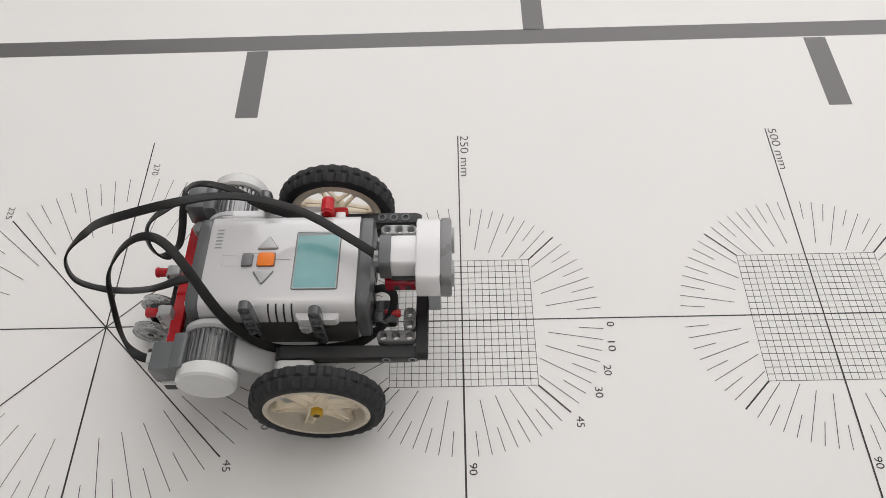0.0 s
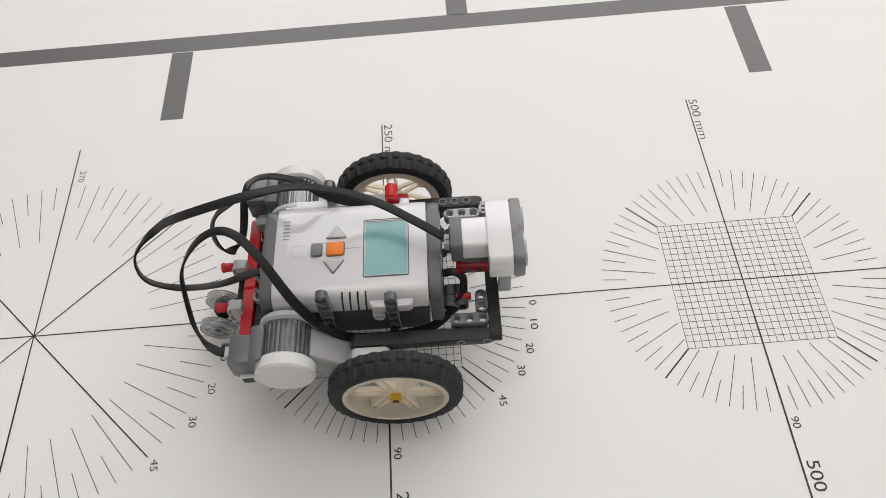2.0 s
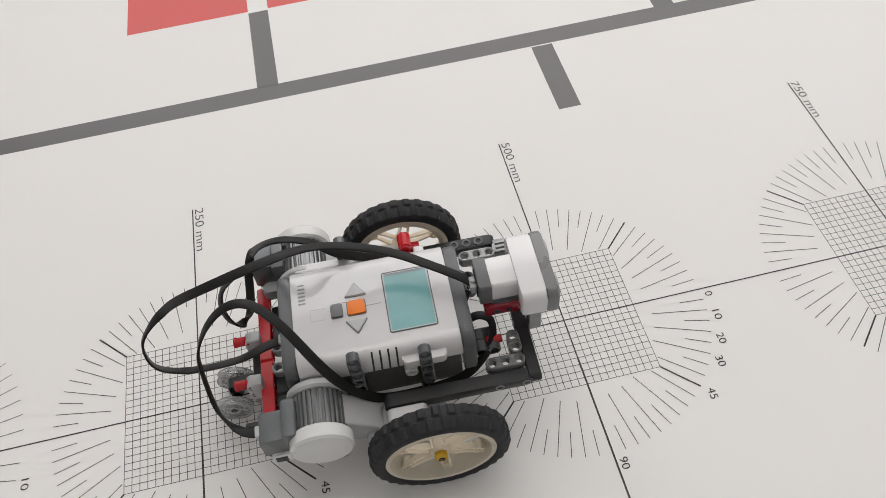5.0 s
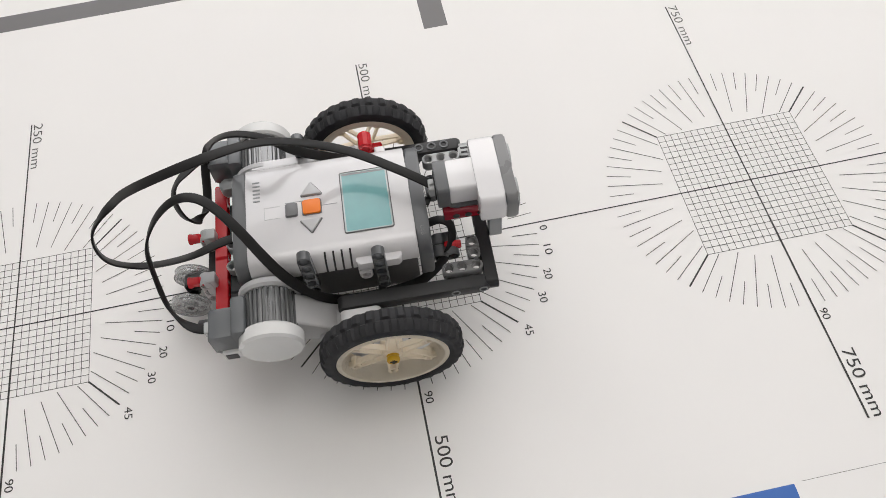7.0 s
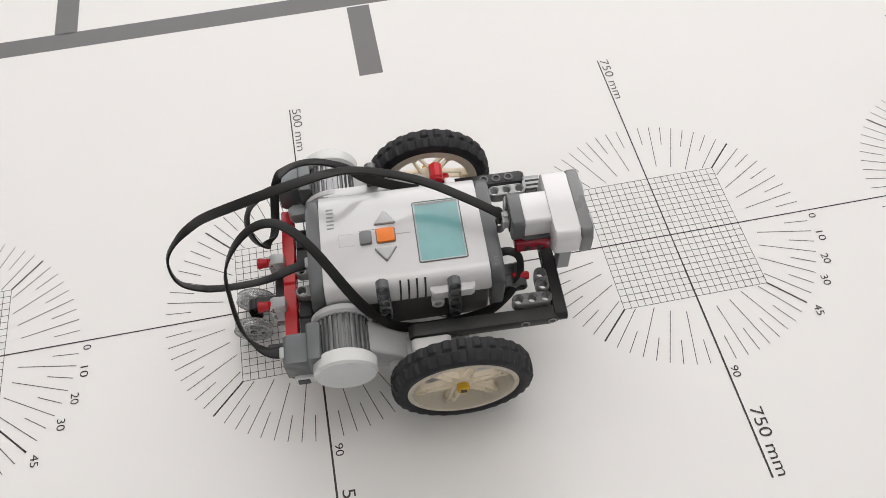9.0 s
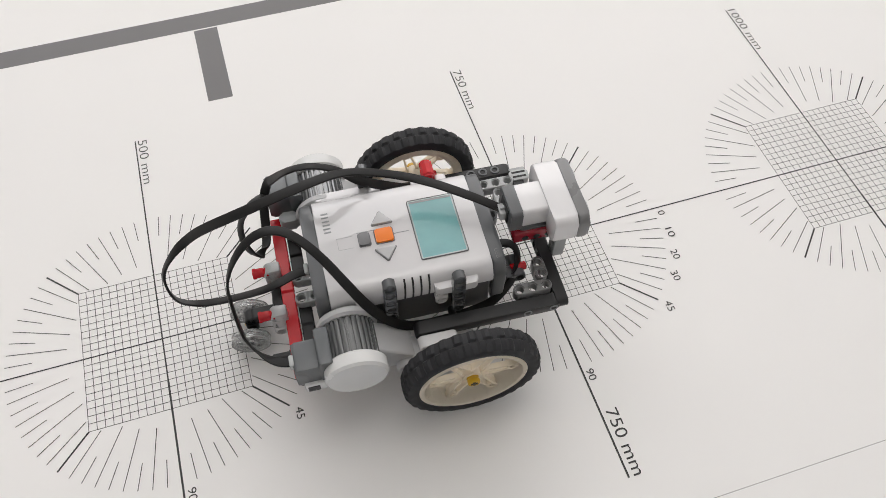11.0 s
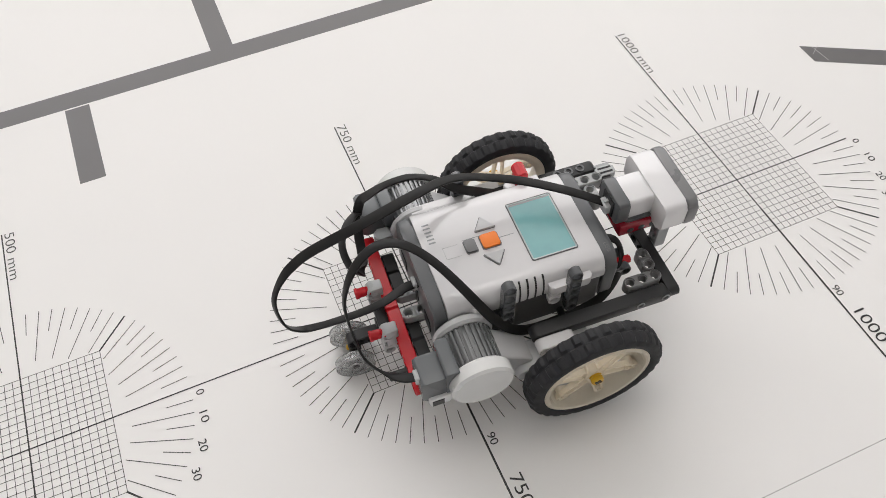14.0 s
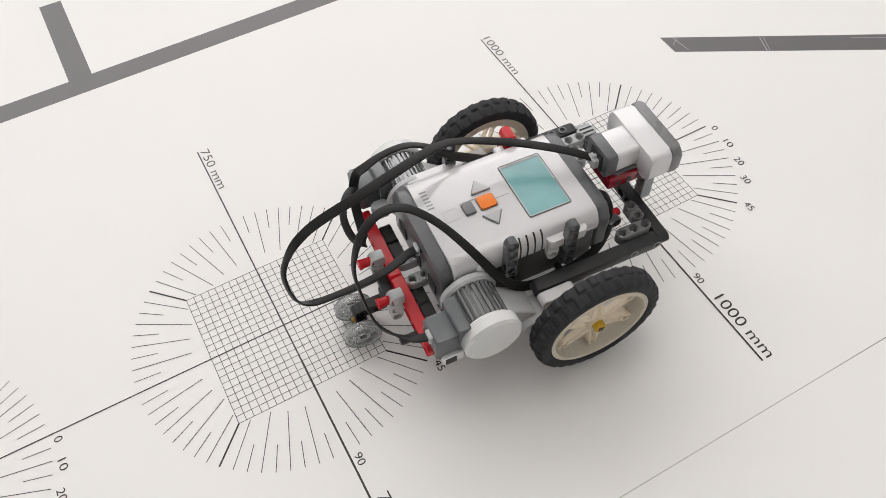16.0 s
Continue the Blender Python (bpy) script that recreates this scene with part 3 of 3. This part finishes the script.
def motor(s):
    def side(bm):
        return moved(bm, Matrix.Diagonal((1, s, 1, 1)))
    # body takes M_BTN, darker than the cap's M_LIGHT, to colour in its shade
    body = part("motor", side(join(extrude(hull([(MX + 0.004, MZ - 0.005, 0.0130), (-0.0330, 0.0400, 0.0060)]), -0.0620, -0.0430, "y", 0.0016),
                                   extrude(hull([(-0.034, 0.0375, 0.0055), (0.004, 0.0385, 0.0058)]), -0.0670, -0.0490, "y", 0.0012),
                                   moved(rod(0.0174, -0.0425, -0.0370, 40, 0.0014), Matrix.Translation((MX, 0, MZ))))),
                M_BTN, robot, "light grey servo motor, body darkened for shade, with a ribbed dark barrel", smooth=40)
    n, pts = 30, []
    for i in range(n):
        for r, o in ((0.0150, 0.0), (0.0152, 0.30), (0.0150, 0.60), (0.0138, 0.68), (0.0138, 0.92)):
            a = 2 * math.pi * (i + o) / n
            pts.append((MX + r * math.cos(a), MZ + r * math.sin(a)))
    part("barrel", side(extrude(pts, -0.0650, -0.0420, "y")), M_RIB, body, "ribbed grey barrel")
    part("cap", side(moved(rod(0.0179, -0.0742, -0.0648, 48, 0.0014), Matrix.Translation((MX, 0, MZ)))), M_LIGHT, body, "round light grey end cap", smooth=40)
    part("socket_block", side(join(extrude(rounded(-0.0955, -0.0805, 0.0490, 0.0690, 0.0020), -0.0675, -0.0500, "y", 0.0012), extrude(rounded(-0.0820, -0.0740, 0.0450, 0.0725, 0.0014), -0.0680, -0.0460, "y", 0.0008))), M_SLATE, body, "grey cable socket block", smooth=40)
    part("foot", side(box(-0.0925, -0.0790, -0.0695, -0.0550, 0.0425, 0.0520, 0.0016)), M_LIGHT, body, smooth=40)
    part("pin_hole", side(box(-0.0908, -0.0840, -0.0699, -0.0693, 0.0445, 0.0500, 0.0002, 1)), M_BLACK, body)
    return body


motor(-1)
motor(1)

# frame beams
for s in (-1, 1):
    part("side_beam", extrude(hull([(-0.0220, 0.0500, 0.0039), (0.0580, 0.0500, 0.0039)], 20), s * 0.0500 - 0.0039, s * 0.0500 + 0.0039, "y", 0.0004), M_BLACK, robot, "long black studless beam", smooth=40)
    part("link_beam", arm_at(3, (-0.0215, s * 0.0582, 0.0485), ALONG_X_HOLES_Y), M_WHITE, robot, "short light grey link beam", smooth=40)
    for x in (0.0420, 0.0580):
        part("pin_rim", moved(lathe([(0.0019, -0.0004), (0.0026, -0.0004), (0.0026, 0.0004), (0.0019, 0.0004)], 16), Matrix.Translation((x, s * 0.0540, 0.0500))), M_MID, robot)
for x in (0.0350, 0.0430, 0.0510):
    part("top_pin", moved(lathe([(0.0019, -0.0004), (0.0029, -0.0004), (0.0029, 0.0005), (0.0019, 0.0005)], 16), Matrix.Translation((x, 0.0500, 0.0541)) @ pose(0, 0, 0, 90, 0, 0)), M_GREY, robot, "grey pin end", smooth=40)
part("front_beam", arm_at(13, (0.0635, -0.0500, 0.0500), ALONG_Y_HOLES_X), M_BLACK, robot, "black cross beam at the front", smooth=40)
part("rear_beam", arm_at(14, (-0.0936, -0.0557, 0.0425), ALONG_Y_HOLES_X), M_RED, robot, "bright red cross beam at the back", smooth=40)
part("rear_inner_beam", arm_at(4, (-0.0852, 0.0100, 0.0400), ALONG_Y_HOLES_X), M_BLACK, robot, "short black cross beam", smooth=40)
part("rear_inner_beam", arm_at(4, (-0.0852, -0.0390, 0.0400), ALONG_Y_HOLES_X), M_BLACK, robot, "short black cross beam", smooth=40)
part("rear_link", arm_at(2, (-0.0860, -0.0120, 0.0460), Matrix.Identity(4)), M_DISC, robot, "grey link with a round eye", smooth=40)
part("rear_link", arm_at(2, (-0.0860, 0.0030, 0.0460), Matrix.Identity(4)), M_MID, robot, "grey link with a round eye", smooth=40)
part("rear_stop", extrude(rounded(-0.0905, -0.0785, 0.0368, 0.0444, 0.0026), 0.0510, 0.0600, "z", 0.0018, 3), M_MID, robot, "grey rounded stop behind the brick", smooth=50)
# upright beams beside the brick
for x, y, z in ((-0.0367, -0.0402, 0.0600), (0.0026, -0.0402, 0.0535), (-0.0360, 0.0432, 0.0560), (0.0026, 0.0402, 0.0360)):
    part("upright_beam", arm_at(5, (x, y, z), ALONG_Z_HOLES_Y, 0.0036, 0.0029), M_UPRIGHT, robot, "short dark grey upright beam", smooth=40)
# angle brackets behind the front beam
part("angle_beam", join(arm_at(3, (0.0400, -0.0414, 0.0538), Matrix.Identity(4)), arm_at(2, (0.0560, -0.0334, 0.0538), ALONG_Y_HOLES_Z)), M_FACE, robot, "grey L-shaped beam", smooth=40)
part("angle_beam", join(arm_at(3, (0.0392, 0.0362, 0.0560), Matrix.Identity(4)), arm_at(2, (0.0472, 0.0202, 0.0560), ALONG_Y_HOLES_Z)), M_DISC, robot, "grey T-shaped beam with open holes", smooth=40)
# connectors between brick and sensor
for y in (-0.0260, -0.0180):
    part("connector", arm_at(2, (0.0365, y, 0.0500), ALONG_X_HOLES_Y), M_GREY, robot, smooth=40)
part("connector", arm_at(2, (0.0385, 0.0140, 0.0540), ALONG_Y_HOLES_Z), M_GREY, robot, smooth=40)
for z in (0.0415, 0.0490):
    part("axle_joiner", join(extrude(rounded(0.0590, 0.0715, 0.0385, 0.0465, 0.0020), z, z + 0.0058, "z", 0.0012), box(0.0600, 0.0705, 0.0470, 0.0490, z + 0.001, z + 0.005, 0.0006)), M_DISC, robot, "grey slotted axle joiner", smooth=40)
    part("slot", join(box(0.0608, 0.0698, 0.0402, 0.0416, z + 0.0052, z + 0.0060), box(0.0608, 0.0698, 0.0436, 0.0450, z + 0.0052, z + 0.0060)), M_BLACK, robot)
part("red_pin", moved(rod(0.0026, 0.0, 0.010, 16), pose(0.0500, -0.0230, 0.0520, 0, 0, 90)), M_RED, robot, "red connector pin", smooth=40)
# red connector on the far shoulder of the brick
# the last, lowest box stands in for the red reflection at the wheel hub
part("red_bush", join(moved(rod(0.0041, 0.0, 0.0108, 10, 0.0010), pose(0.0030, 0.0345, 0.0812, 4, 9, 0)), moved(lathe([(0.0024, 0.0), (0.0032, 0.0), (0.0032, -0.0006), (0.0024, -0.0006)], 16), pose(0.0030, 0.0345, 0.0812, 4, 0, 0)),
                       box(-0.0005, 0.0065, 0.0360, 0.0440, 0.0700, 0.0790, 0.0014), box(0.0030, 0.0125, 0.0480, 0.0540, 0.0560, 0.0620, 0.0014)), M_RED, robot, "red six-sided axle connector and a box for its red reflection", smooth=25)

# range sensor at the front
sensor = part("sensor", join(extrude(rounded(-0.0238, 0.0230, 0.0830, 0.1035, 0.0046), 0.0606, 0.0748, "x", 0.0012), extrude(rounded(-0.0108, 0.0105, 0.0868, 0.1022, 0.0024), 0.0455, 0.0615, "x", 0.001)), M_WHITE, robot, "white range sensor head with a grey face", smooth=40)
sensor.location = (0.0010, -0.0042, -0.0052)
part("face", extrude(rounded(-0.0241, 0.0233, 0.0827, 0.1038, 0.0048), 0.0749, 0.0815, "x", 0.0014), M_FACE, sensor, "grey face plate", smooth=40)
for y in (-0.0122, 0.0115):
    part("eye", moved(lathe([(0.0, 0.0), (0.0080, 0.0), (0.0080, -0.0016), (0.0068, -0.0016), (0.0062, -0.0004), (0.0, -0.0004)][1:], 28), pose(0.0815, y, 0.0932, 0, 0, 90)), M_DISC, sensor)
part("back_plate", extrude(rounded(-0.0116, 0.0112, 0.0856, 0.1024, 0.0022), 0.0385, 0.0456, "x", 0.0008), M_GREY, sensor, "dark grey socket end", smooth=40)
part("socket", box(0.0378, 0.0387, -0.0062, 0.0062, 0.0872, 0.0995, 0.0003, 1), M_BLACK, sensor, "dark socket mouth")
part("jack", join(box(0.0345, 0.0392, -0.0040, 0.0040, 0.0880, 0.0950, 0.0008), box(0.0352, 0.0440, -0.0010, 0.0010, 0.0950, 0.0966, 0.0004)), M_CLEAR, sensor, "clear cable jack")
part("base_plate", extrude(rounded(0.0440, 0.0700, -0.0118, 0.0114, 0.0030), 0.0850, 0.0870, "z", 0.0005), M_GREY, sensor, "dark grey underside", smooth=40)
neck = part("neck_beam", box(0.0418, 0.0672, -0.0178, 0.0040, 0.0705, 0.0797, 0.0012), M_RED_SHADED, robot, "red beam under the sensor, its shade put into the colour", smooth=40)
for x in (0.0490, 0.0560, 0.0630):
    part("pin_hole", moved(rod(0.0021, 0.0, 0.0006, 16, 0.0002), pose(x, -0.0181, 0.0742, 0, 0, 0)), M_BLACK, neck)
part("sensor_post", arm_at(4, (0.0715, -0.0160, 0.0510), ALONG_Z_HOLES_X), M_MID, robot, smooth=40)
part("sensor_post", arm_at(3, (0.0635, 0.0030, 0.0560), ALONG_Z_HOLES_X), M_GREY, robot, smooth=40)

# tail: caster fork, pins and two little wheels
for y, n, mat in ((0.0107, 2, M_DISC), (-0.0195, 3, M_BTN)):
    part("tail_pin", moved(lathe([(0.0014, 0.0), (0.0029, 0.0), (0.0029, 0.0034), (0.0024, 0.0038), (0.0029, 0.0042), (0.0030, 0.0084), (0.0034, 0.0090), (0.0034, 0.0102), (0.0030, 0.0106), (0.0014, 0.0106)], 20), pose(-0.1015, y, 0.0500, 0, 0, 90)), M_RED, robot, "red connector pin at the back", smooth=40)
    part("tail_block", join(arm_at(n, (-0.1015, y, 0.0500 - (n - 1) * 0.008), ALONG_Z_HOLES_Y), box(-0.1030, -0.0955, y - 0.0036, y + 0.0036, 0.0540 - n * 0.0062, 0.0538, 0.0010)), mat, robot, "grey connector block", smooth=40)
part("rear_pin", moved(join(rod(0.0026, 0, 0.011, 16), rod(0.0033, 0.0, 0.0012, 16, 0.0003)), pose(-0.0972, -0.0440, 0.0425, 0, 0, 90)), M_BLACK, robot, "black connector pin", smooth=40)
part("tail_fork", join(box(-0.1040, -0.0965, -0.0180, 0.0090, 0.0330, 0.0385, 0.001), arm_at(3, (-0.1170, -0.0020, 0.0220), ALONG_X_HOLES_Y), arm_at(2, (-0.1010, -0.0020, 0.0240), ALONG_Z_HOLES_Y)), M_BLACK, robot, "black caster fork", smooth=40)
part("tail_axle", moved(rod(0.0022, -0.0120, 0.0120, 12), pose(-0.1222, -0.0028, 0.0122, 0, 0, -5)), M_BLACK, robot)
part("tail_bush", moved(rod(0.0034, -0.0065, -0.0040, 16), pose(-0.1219, 0.0040, 0.0122, 0, 0, -5)), M_YELLOW, robot, "small yellow bush")
part("tail_arm", arm_at(2, (-0.1205, -0.0020, 0.0135), ALONG_Z_HOLES_Y), M_BLACK, robot, smooth=40)


def disc_mesh():
    """A pulley wheel: grooved rim, hub and a web with six round holes."""
    bm = lathe([(0.0122, -0.0022), (0.0116, 0.0), (0.0122, 0.0022), (0.0096, 0.0022), (0.0092, 0.0010), (0.0092, -0.0010), (0.0096, -0.0022)], 40)
    web = bmesh.new()
    r0, r1, rc, rh, half = 0.0042, 0.0094, 0.0068, 0.00185, radians(30)

    def inside(u, v):
        return r0 <= math.hypot(u, v) <= r1 and abs(math.atan2(v, u)) <= half

    ways = sorted([2 * math.pi * i / 20 for i in range(20)] + [math.atan2(r * math.sin(a), r * math.cos(a) - rc) % (2 * math.pi) for r in (r0, r1) for a in (-half * 0.999, half * 0.999)])
    edge = []
    for w in ways:
        lo, hi = 0.0, 0.009
        for _ in range(24):
            mid = (lo + hi) / 2
            lo, hi = (mid, hi) if inside(rc + mid * math.cos(w), mid * math.sin(w)) else (lo, mid)
        edge.append(max(lo, rh))
    for k in range(6):
        c, q = math.cos(k * math.pi / 3), math.sin(k * math.pi / 3)
        rings = []
        for far, y in ((True, -0.0011), (False, -0.0011), (False, 0.0011), (True, 0.0011)):
            row = []
            for w, e in zip(ways, edge):
                d = e if far else rh
                u, v = rc + d * math.cos(w), d * math.sin(w)
                row.append(web.verts.new((u * c - v * q, y, u * q + v * c)))
            rings.append(row)
        n = len(ways)
        for p, r in zip(rings[:-1], rings[1:]):
            for i in range(n):
                web.faces.new((p[i], p[(i + 1) % n], r[(i + 1) % n], r[i]))
    bmesh.ops.remove_doubles(web, verts=web.verts[:], dist=0.00004)
    return join(bm, lathe([(0.0024, -0.0022), (0.0046, -0.0022), (0.0046, 0.0022), (0.0024, 0.0022)], 24), web)


CASTERS = ((-0.1216, 0.0075), (-0.1230, -0.0134))
casters = [part("caster_wheel", disc_mesh(), M_SMOKE, robot, "small smoky grey pulley wheel", smooth=35) for _ in CASTERS]

# cables
UPW, OUT = (0, 0, 1), (-1, 0, 0)


def cable(pts):
    ob = part("cable", ribbon([p[0] for p in pts], [p[1] for p in pts]), M_CABLE, robot, "flat black cable", smooth=50)
    return ob


cable([((0.0400, -0.0042, 0.0865), (0, 0, 1)), ((0.0290, 0.0015, 0.0915), (0, 0, 1)), ((0.0158, 0.0086, 0.0955), (0, 0, 1)), ((-0.0014, 0.0193, 0.0975), (0, 0, 1)), ((-0.0210, 0.0245, 0.1035), (0, 0, 1)), ((-0.0478, 0.0195, 0.1200), (-0.1, 0, 1)),
       ((-0.0735, 0.0055, 0.1320), (-0.1, -0.2, 1)), ((-0.1075, 0.0010, 0.1250), (-0.4, -0.3, 1)), ((-0.1290, 0.0080, 0.1080), (-0.7, -0.3, 0.7)), ((-0.1400, 0.0115, 0.0960), (-0.8, -0.3, 0.5)), ((-0.1485, 0.0090, 0.0900), (-0.9, -0.3, 0.3)), ((-0.1566, 0.0010, 0.0830), (-1, -0.3, 0.1)),
       ((-0.1557, -0.0050, 0.0690), (-0.9, -0.4, -0.3)), ((-0.1520, 0.0000, 0.0507), (-0.6, -0.4, -0.7)), ((-0.1430, 0.0035, 0.0400), (-0.2, -0.3, -1)), ((-0.1240, -0.0030, 0.0500), (0.2, -0.3, -1)), ((-0.1016, -0.0120, 0.0680), (0.2, -0.2, -1)), ((-0.0860, -0.0070, 0.0695), (0, 0, -1)), ((-0.0770, -0.0050, 0.0670), (0, 0, -1))])
cable([((-0.0940, -0.0600, 0.0660), (0, 0, -1)), ((-0.1035, -0.0575, 0.0650), (-0.2, -0.2, -1)), ((-0.1135, -0.0485, 0.0640), (-0.8, -0.4, -0.3)), ((-0.1195, -0.0390, 0.0660), (-1, 0.05, 0.0)), ((-0.1215, -0.0270, 0.0800), (-1, 0.1, 0.15)), ((-0.1210, -0.0180, 0.0930), (-1, 0.1, 0.3)), ((-0.1120, -0.0090, 0.1050), (-0.7, 0, 0.8)),
       ((-0.0985, -0.0045, 0.1130), (-0.3, 0, 1)), ((-0.0845, -0.0080, 0.1140), (0.3, 0, 1)), ((-0.0700, -0.0214, 0.1065), (0.5, -0.2, 0.8)), ((-0.0557, -0.0377, 0.0880), (0.5, -0.6, 0.6)), ((-0.0450, -0.0430, 0.0680), (0.4, -0.8, 0.3)), ((-0.0290, -0.0440, 0.0470), (0.2, -0.7, 0.6)),
       ((-0.0050, -0.0400, 0.0370), (0, -0.4, 1)), ((0.0200, -0.0385, 0.0400), (0.1, -0.6, 0.8)), ((0.0332, -0.0342, 0.0470), (0.3, -0.7, 0.6)), ((0.0432, -0.0259, 0.0530), (0.6, -0.6, 0.5)), ((0.0462, -0.0137, 0.0580), (0.6, -0.4, 0.6)), ((0.0400, -0.0085, 0.0590), (0.2, 0, 0.9)), ((0.0325, -0.0080, 0.0560), (0, 0, 1))])
cable([((-0.0935, 0.0560, 0.0655), (0, 0, 1)), ((-0.0990, 0.0505, 0.0720), (-0.3, 0, 1)), ((-0.1047, 0.0404, 0.0781), (-0.3, -0.3, 0.9)), ((-0.1118, 0.0273, 0.0801), (-0.8, -0.4, 0.5)), ((-0.1113, 0.0177, 0.0716), (-0.75, -0.6, 0.4)), ((-0.1061, 0.0159, 0.0599), (-0.6, -0.7, 0.2)),
       ((-0.1012, 0.0294, 0.0506), (-0.4, -0.5, 0.75)), ((-0.0993, 0.0435, 0.0562), (-0.3, -0.6, 0.75)), ((-0.0975, 0.0520, 0.0660), (-0.3, -0.65, 0.7)), ((-0.0930, 0.0560, 0.0765), (-0.4, -0.6, 0.7)), ((-0.0890, 0.0515, 0.0850), (-0.7, -0.2, 0.7)), ((-0.0790, 0.0425, 0.1015), (-0.4, 0.2, 0.9)), ((-0.0655, 0.0375, 0.1085), (0, 0.3, 1)), ((-0.0510, 0.0390, 0.0985), (0.2, 0, 1)), ((-0.0395, 0.0375, 0.0870), (0.2, -0.4, 0.9)), ((-0.0250, 0.0385, 0.0765), (0.3, -0.5, 0.8)), ((-0.0120, 0.0430, 0.0640), (0.3, -0.3, 0.9)), ((0.0020, 0.0445, 0.0560), (0, 0, 1)), ((0.0300, 0.0340, 0.0500), (0, 0.5, 0.8)), ((0.0370, 0.0180, 0.0520), (0.8, 0.5, 0)), ((0.0325, 0.0080, 0.0530), (0, 0, -1))])
for x, y, z in ((-0.0982, -0.0600, 0.0660), (-0.0982, 0.0560, 0.0640), (-0.0815, -0.0050, 0.0675)):
    part("jack", box(x + 0.0008, x + 0.0035, y - 0.0034, y + 0.0034, z - 0.0030, z + 0.0030, 0.0008), M_CLEAR, robot, "clear cable jack")
# the word on the end cap beside the small socket
words("USB", 0.0276, -0.0238, 0.0064, 0.0024, "socket_label", M_FACE, parent=brick, z=TOP - 0.0002)


# ---- what moves ----
def motions():
    # seconds, place along and across the base line, heading in degrees
    course = (
        (0.0, 0.1617, 0.0010, -0.63),
        (0.5, 0.1895, 0.0005, -0.80),
        (1.0, 0.2128, -0.0001, -0.97),
        (1.5, 0.2360, -0.0006, -1.13),
        (2.0, 0.2592, -0.0013, -1.28),
        (2.5, 0.2825, -0.0019, -1.44),
        (3.0, 0.3058, -0.0026, -1.59),
        (3.8, 0.3430, -0.0039, -1.81),
        (4.6, 0.3803, -0.0052, -2.03),
        (5.5, 0.4222, -0.0066, -2.28),
        (6.0, 0.4456, -0.0076, -2.41),
        (6.5, 0.4689, -0.0085, -2.54),
        (7.0, 0.4922, -0.0095, -2.66),
        (7.5, 0.5156, -0.0105, -2.78),
        (8.0, 0.5389, -0.0116, -2.89),
        (8.5, 0.5623, -0.0127, -3.00),
        (9.0, 0.5857, -0.0139, -3.11),
        (9.8, 0.6231, -0.0158, -3.27),
        (10.6, 0.6605, -0.0179, -3.42),
        (11.5, 0.7027, -0.0202, -3.60),
        (12.0, 0.7261, -0.0215, -3.68),
        (12.5, 0.7495, -0.0229, -3.77),
        (13.0, 0.7730, -0.0244, -3.85),
        (13.5, 0.7964, -0.0259, -3.92),
        (14.0, 0.8199, -0.0274, -4.00),
        (14.5, 0.8434, -0.0290, -4.07),
        (15.0, 0.8668, -0.0306, -4.13),
        (15.5, 0.8903, -0.0322, -4.19),
        (16.0, 0.9138, -0.0339, -4.25),
    )
    rows, near, far, tail = [], [], [], [[], []]
    for t, x, y, head in course:
        rows.append((t, pose(x, y, 0, 0, 0, head)))
    for i in range(65):
        t = i / 4
        k = max(n for n, c in enumerate(course[:-1]) if c[0] <= t)
        a, b = course[k], course[k + 1]
        d = a[1] + (b[1] - a[1]) * (t - a[0]) / (b[0] - a[0]) - course[0][1]
        spin = math.degrees(d / 0.0408) + SPIN
        near.append((t, pose(0.0010, -WHEEL_Y, 0.0408, 0, spin, 0)))
        far.append((t, pose(0.0010, FAR_Y, 0.0408, 0, 0, 180) @ pose(0, 0, 0, 0, -spin - 20, 0)))
        roll = math.degrees(d / 0.0122)
        for k, (x, y) in enumerate(CASTERS):
            tail[k].append((t, pose(x, y, 0.0122, 0, 0, -5) @ pose(0, 0, 0, 0, roll + 25 * k, 0)))
    walk(robot, rows)
    walk(wheel, near)
    walk(far_wheel, far)
    for ob, r in zip(casters, tail):
        walk(ob, r)


motions()
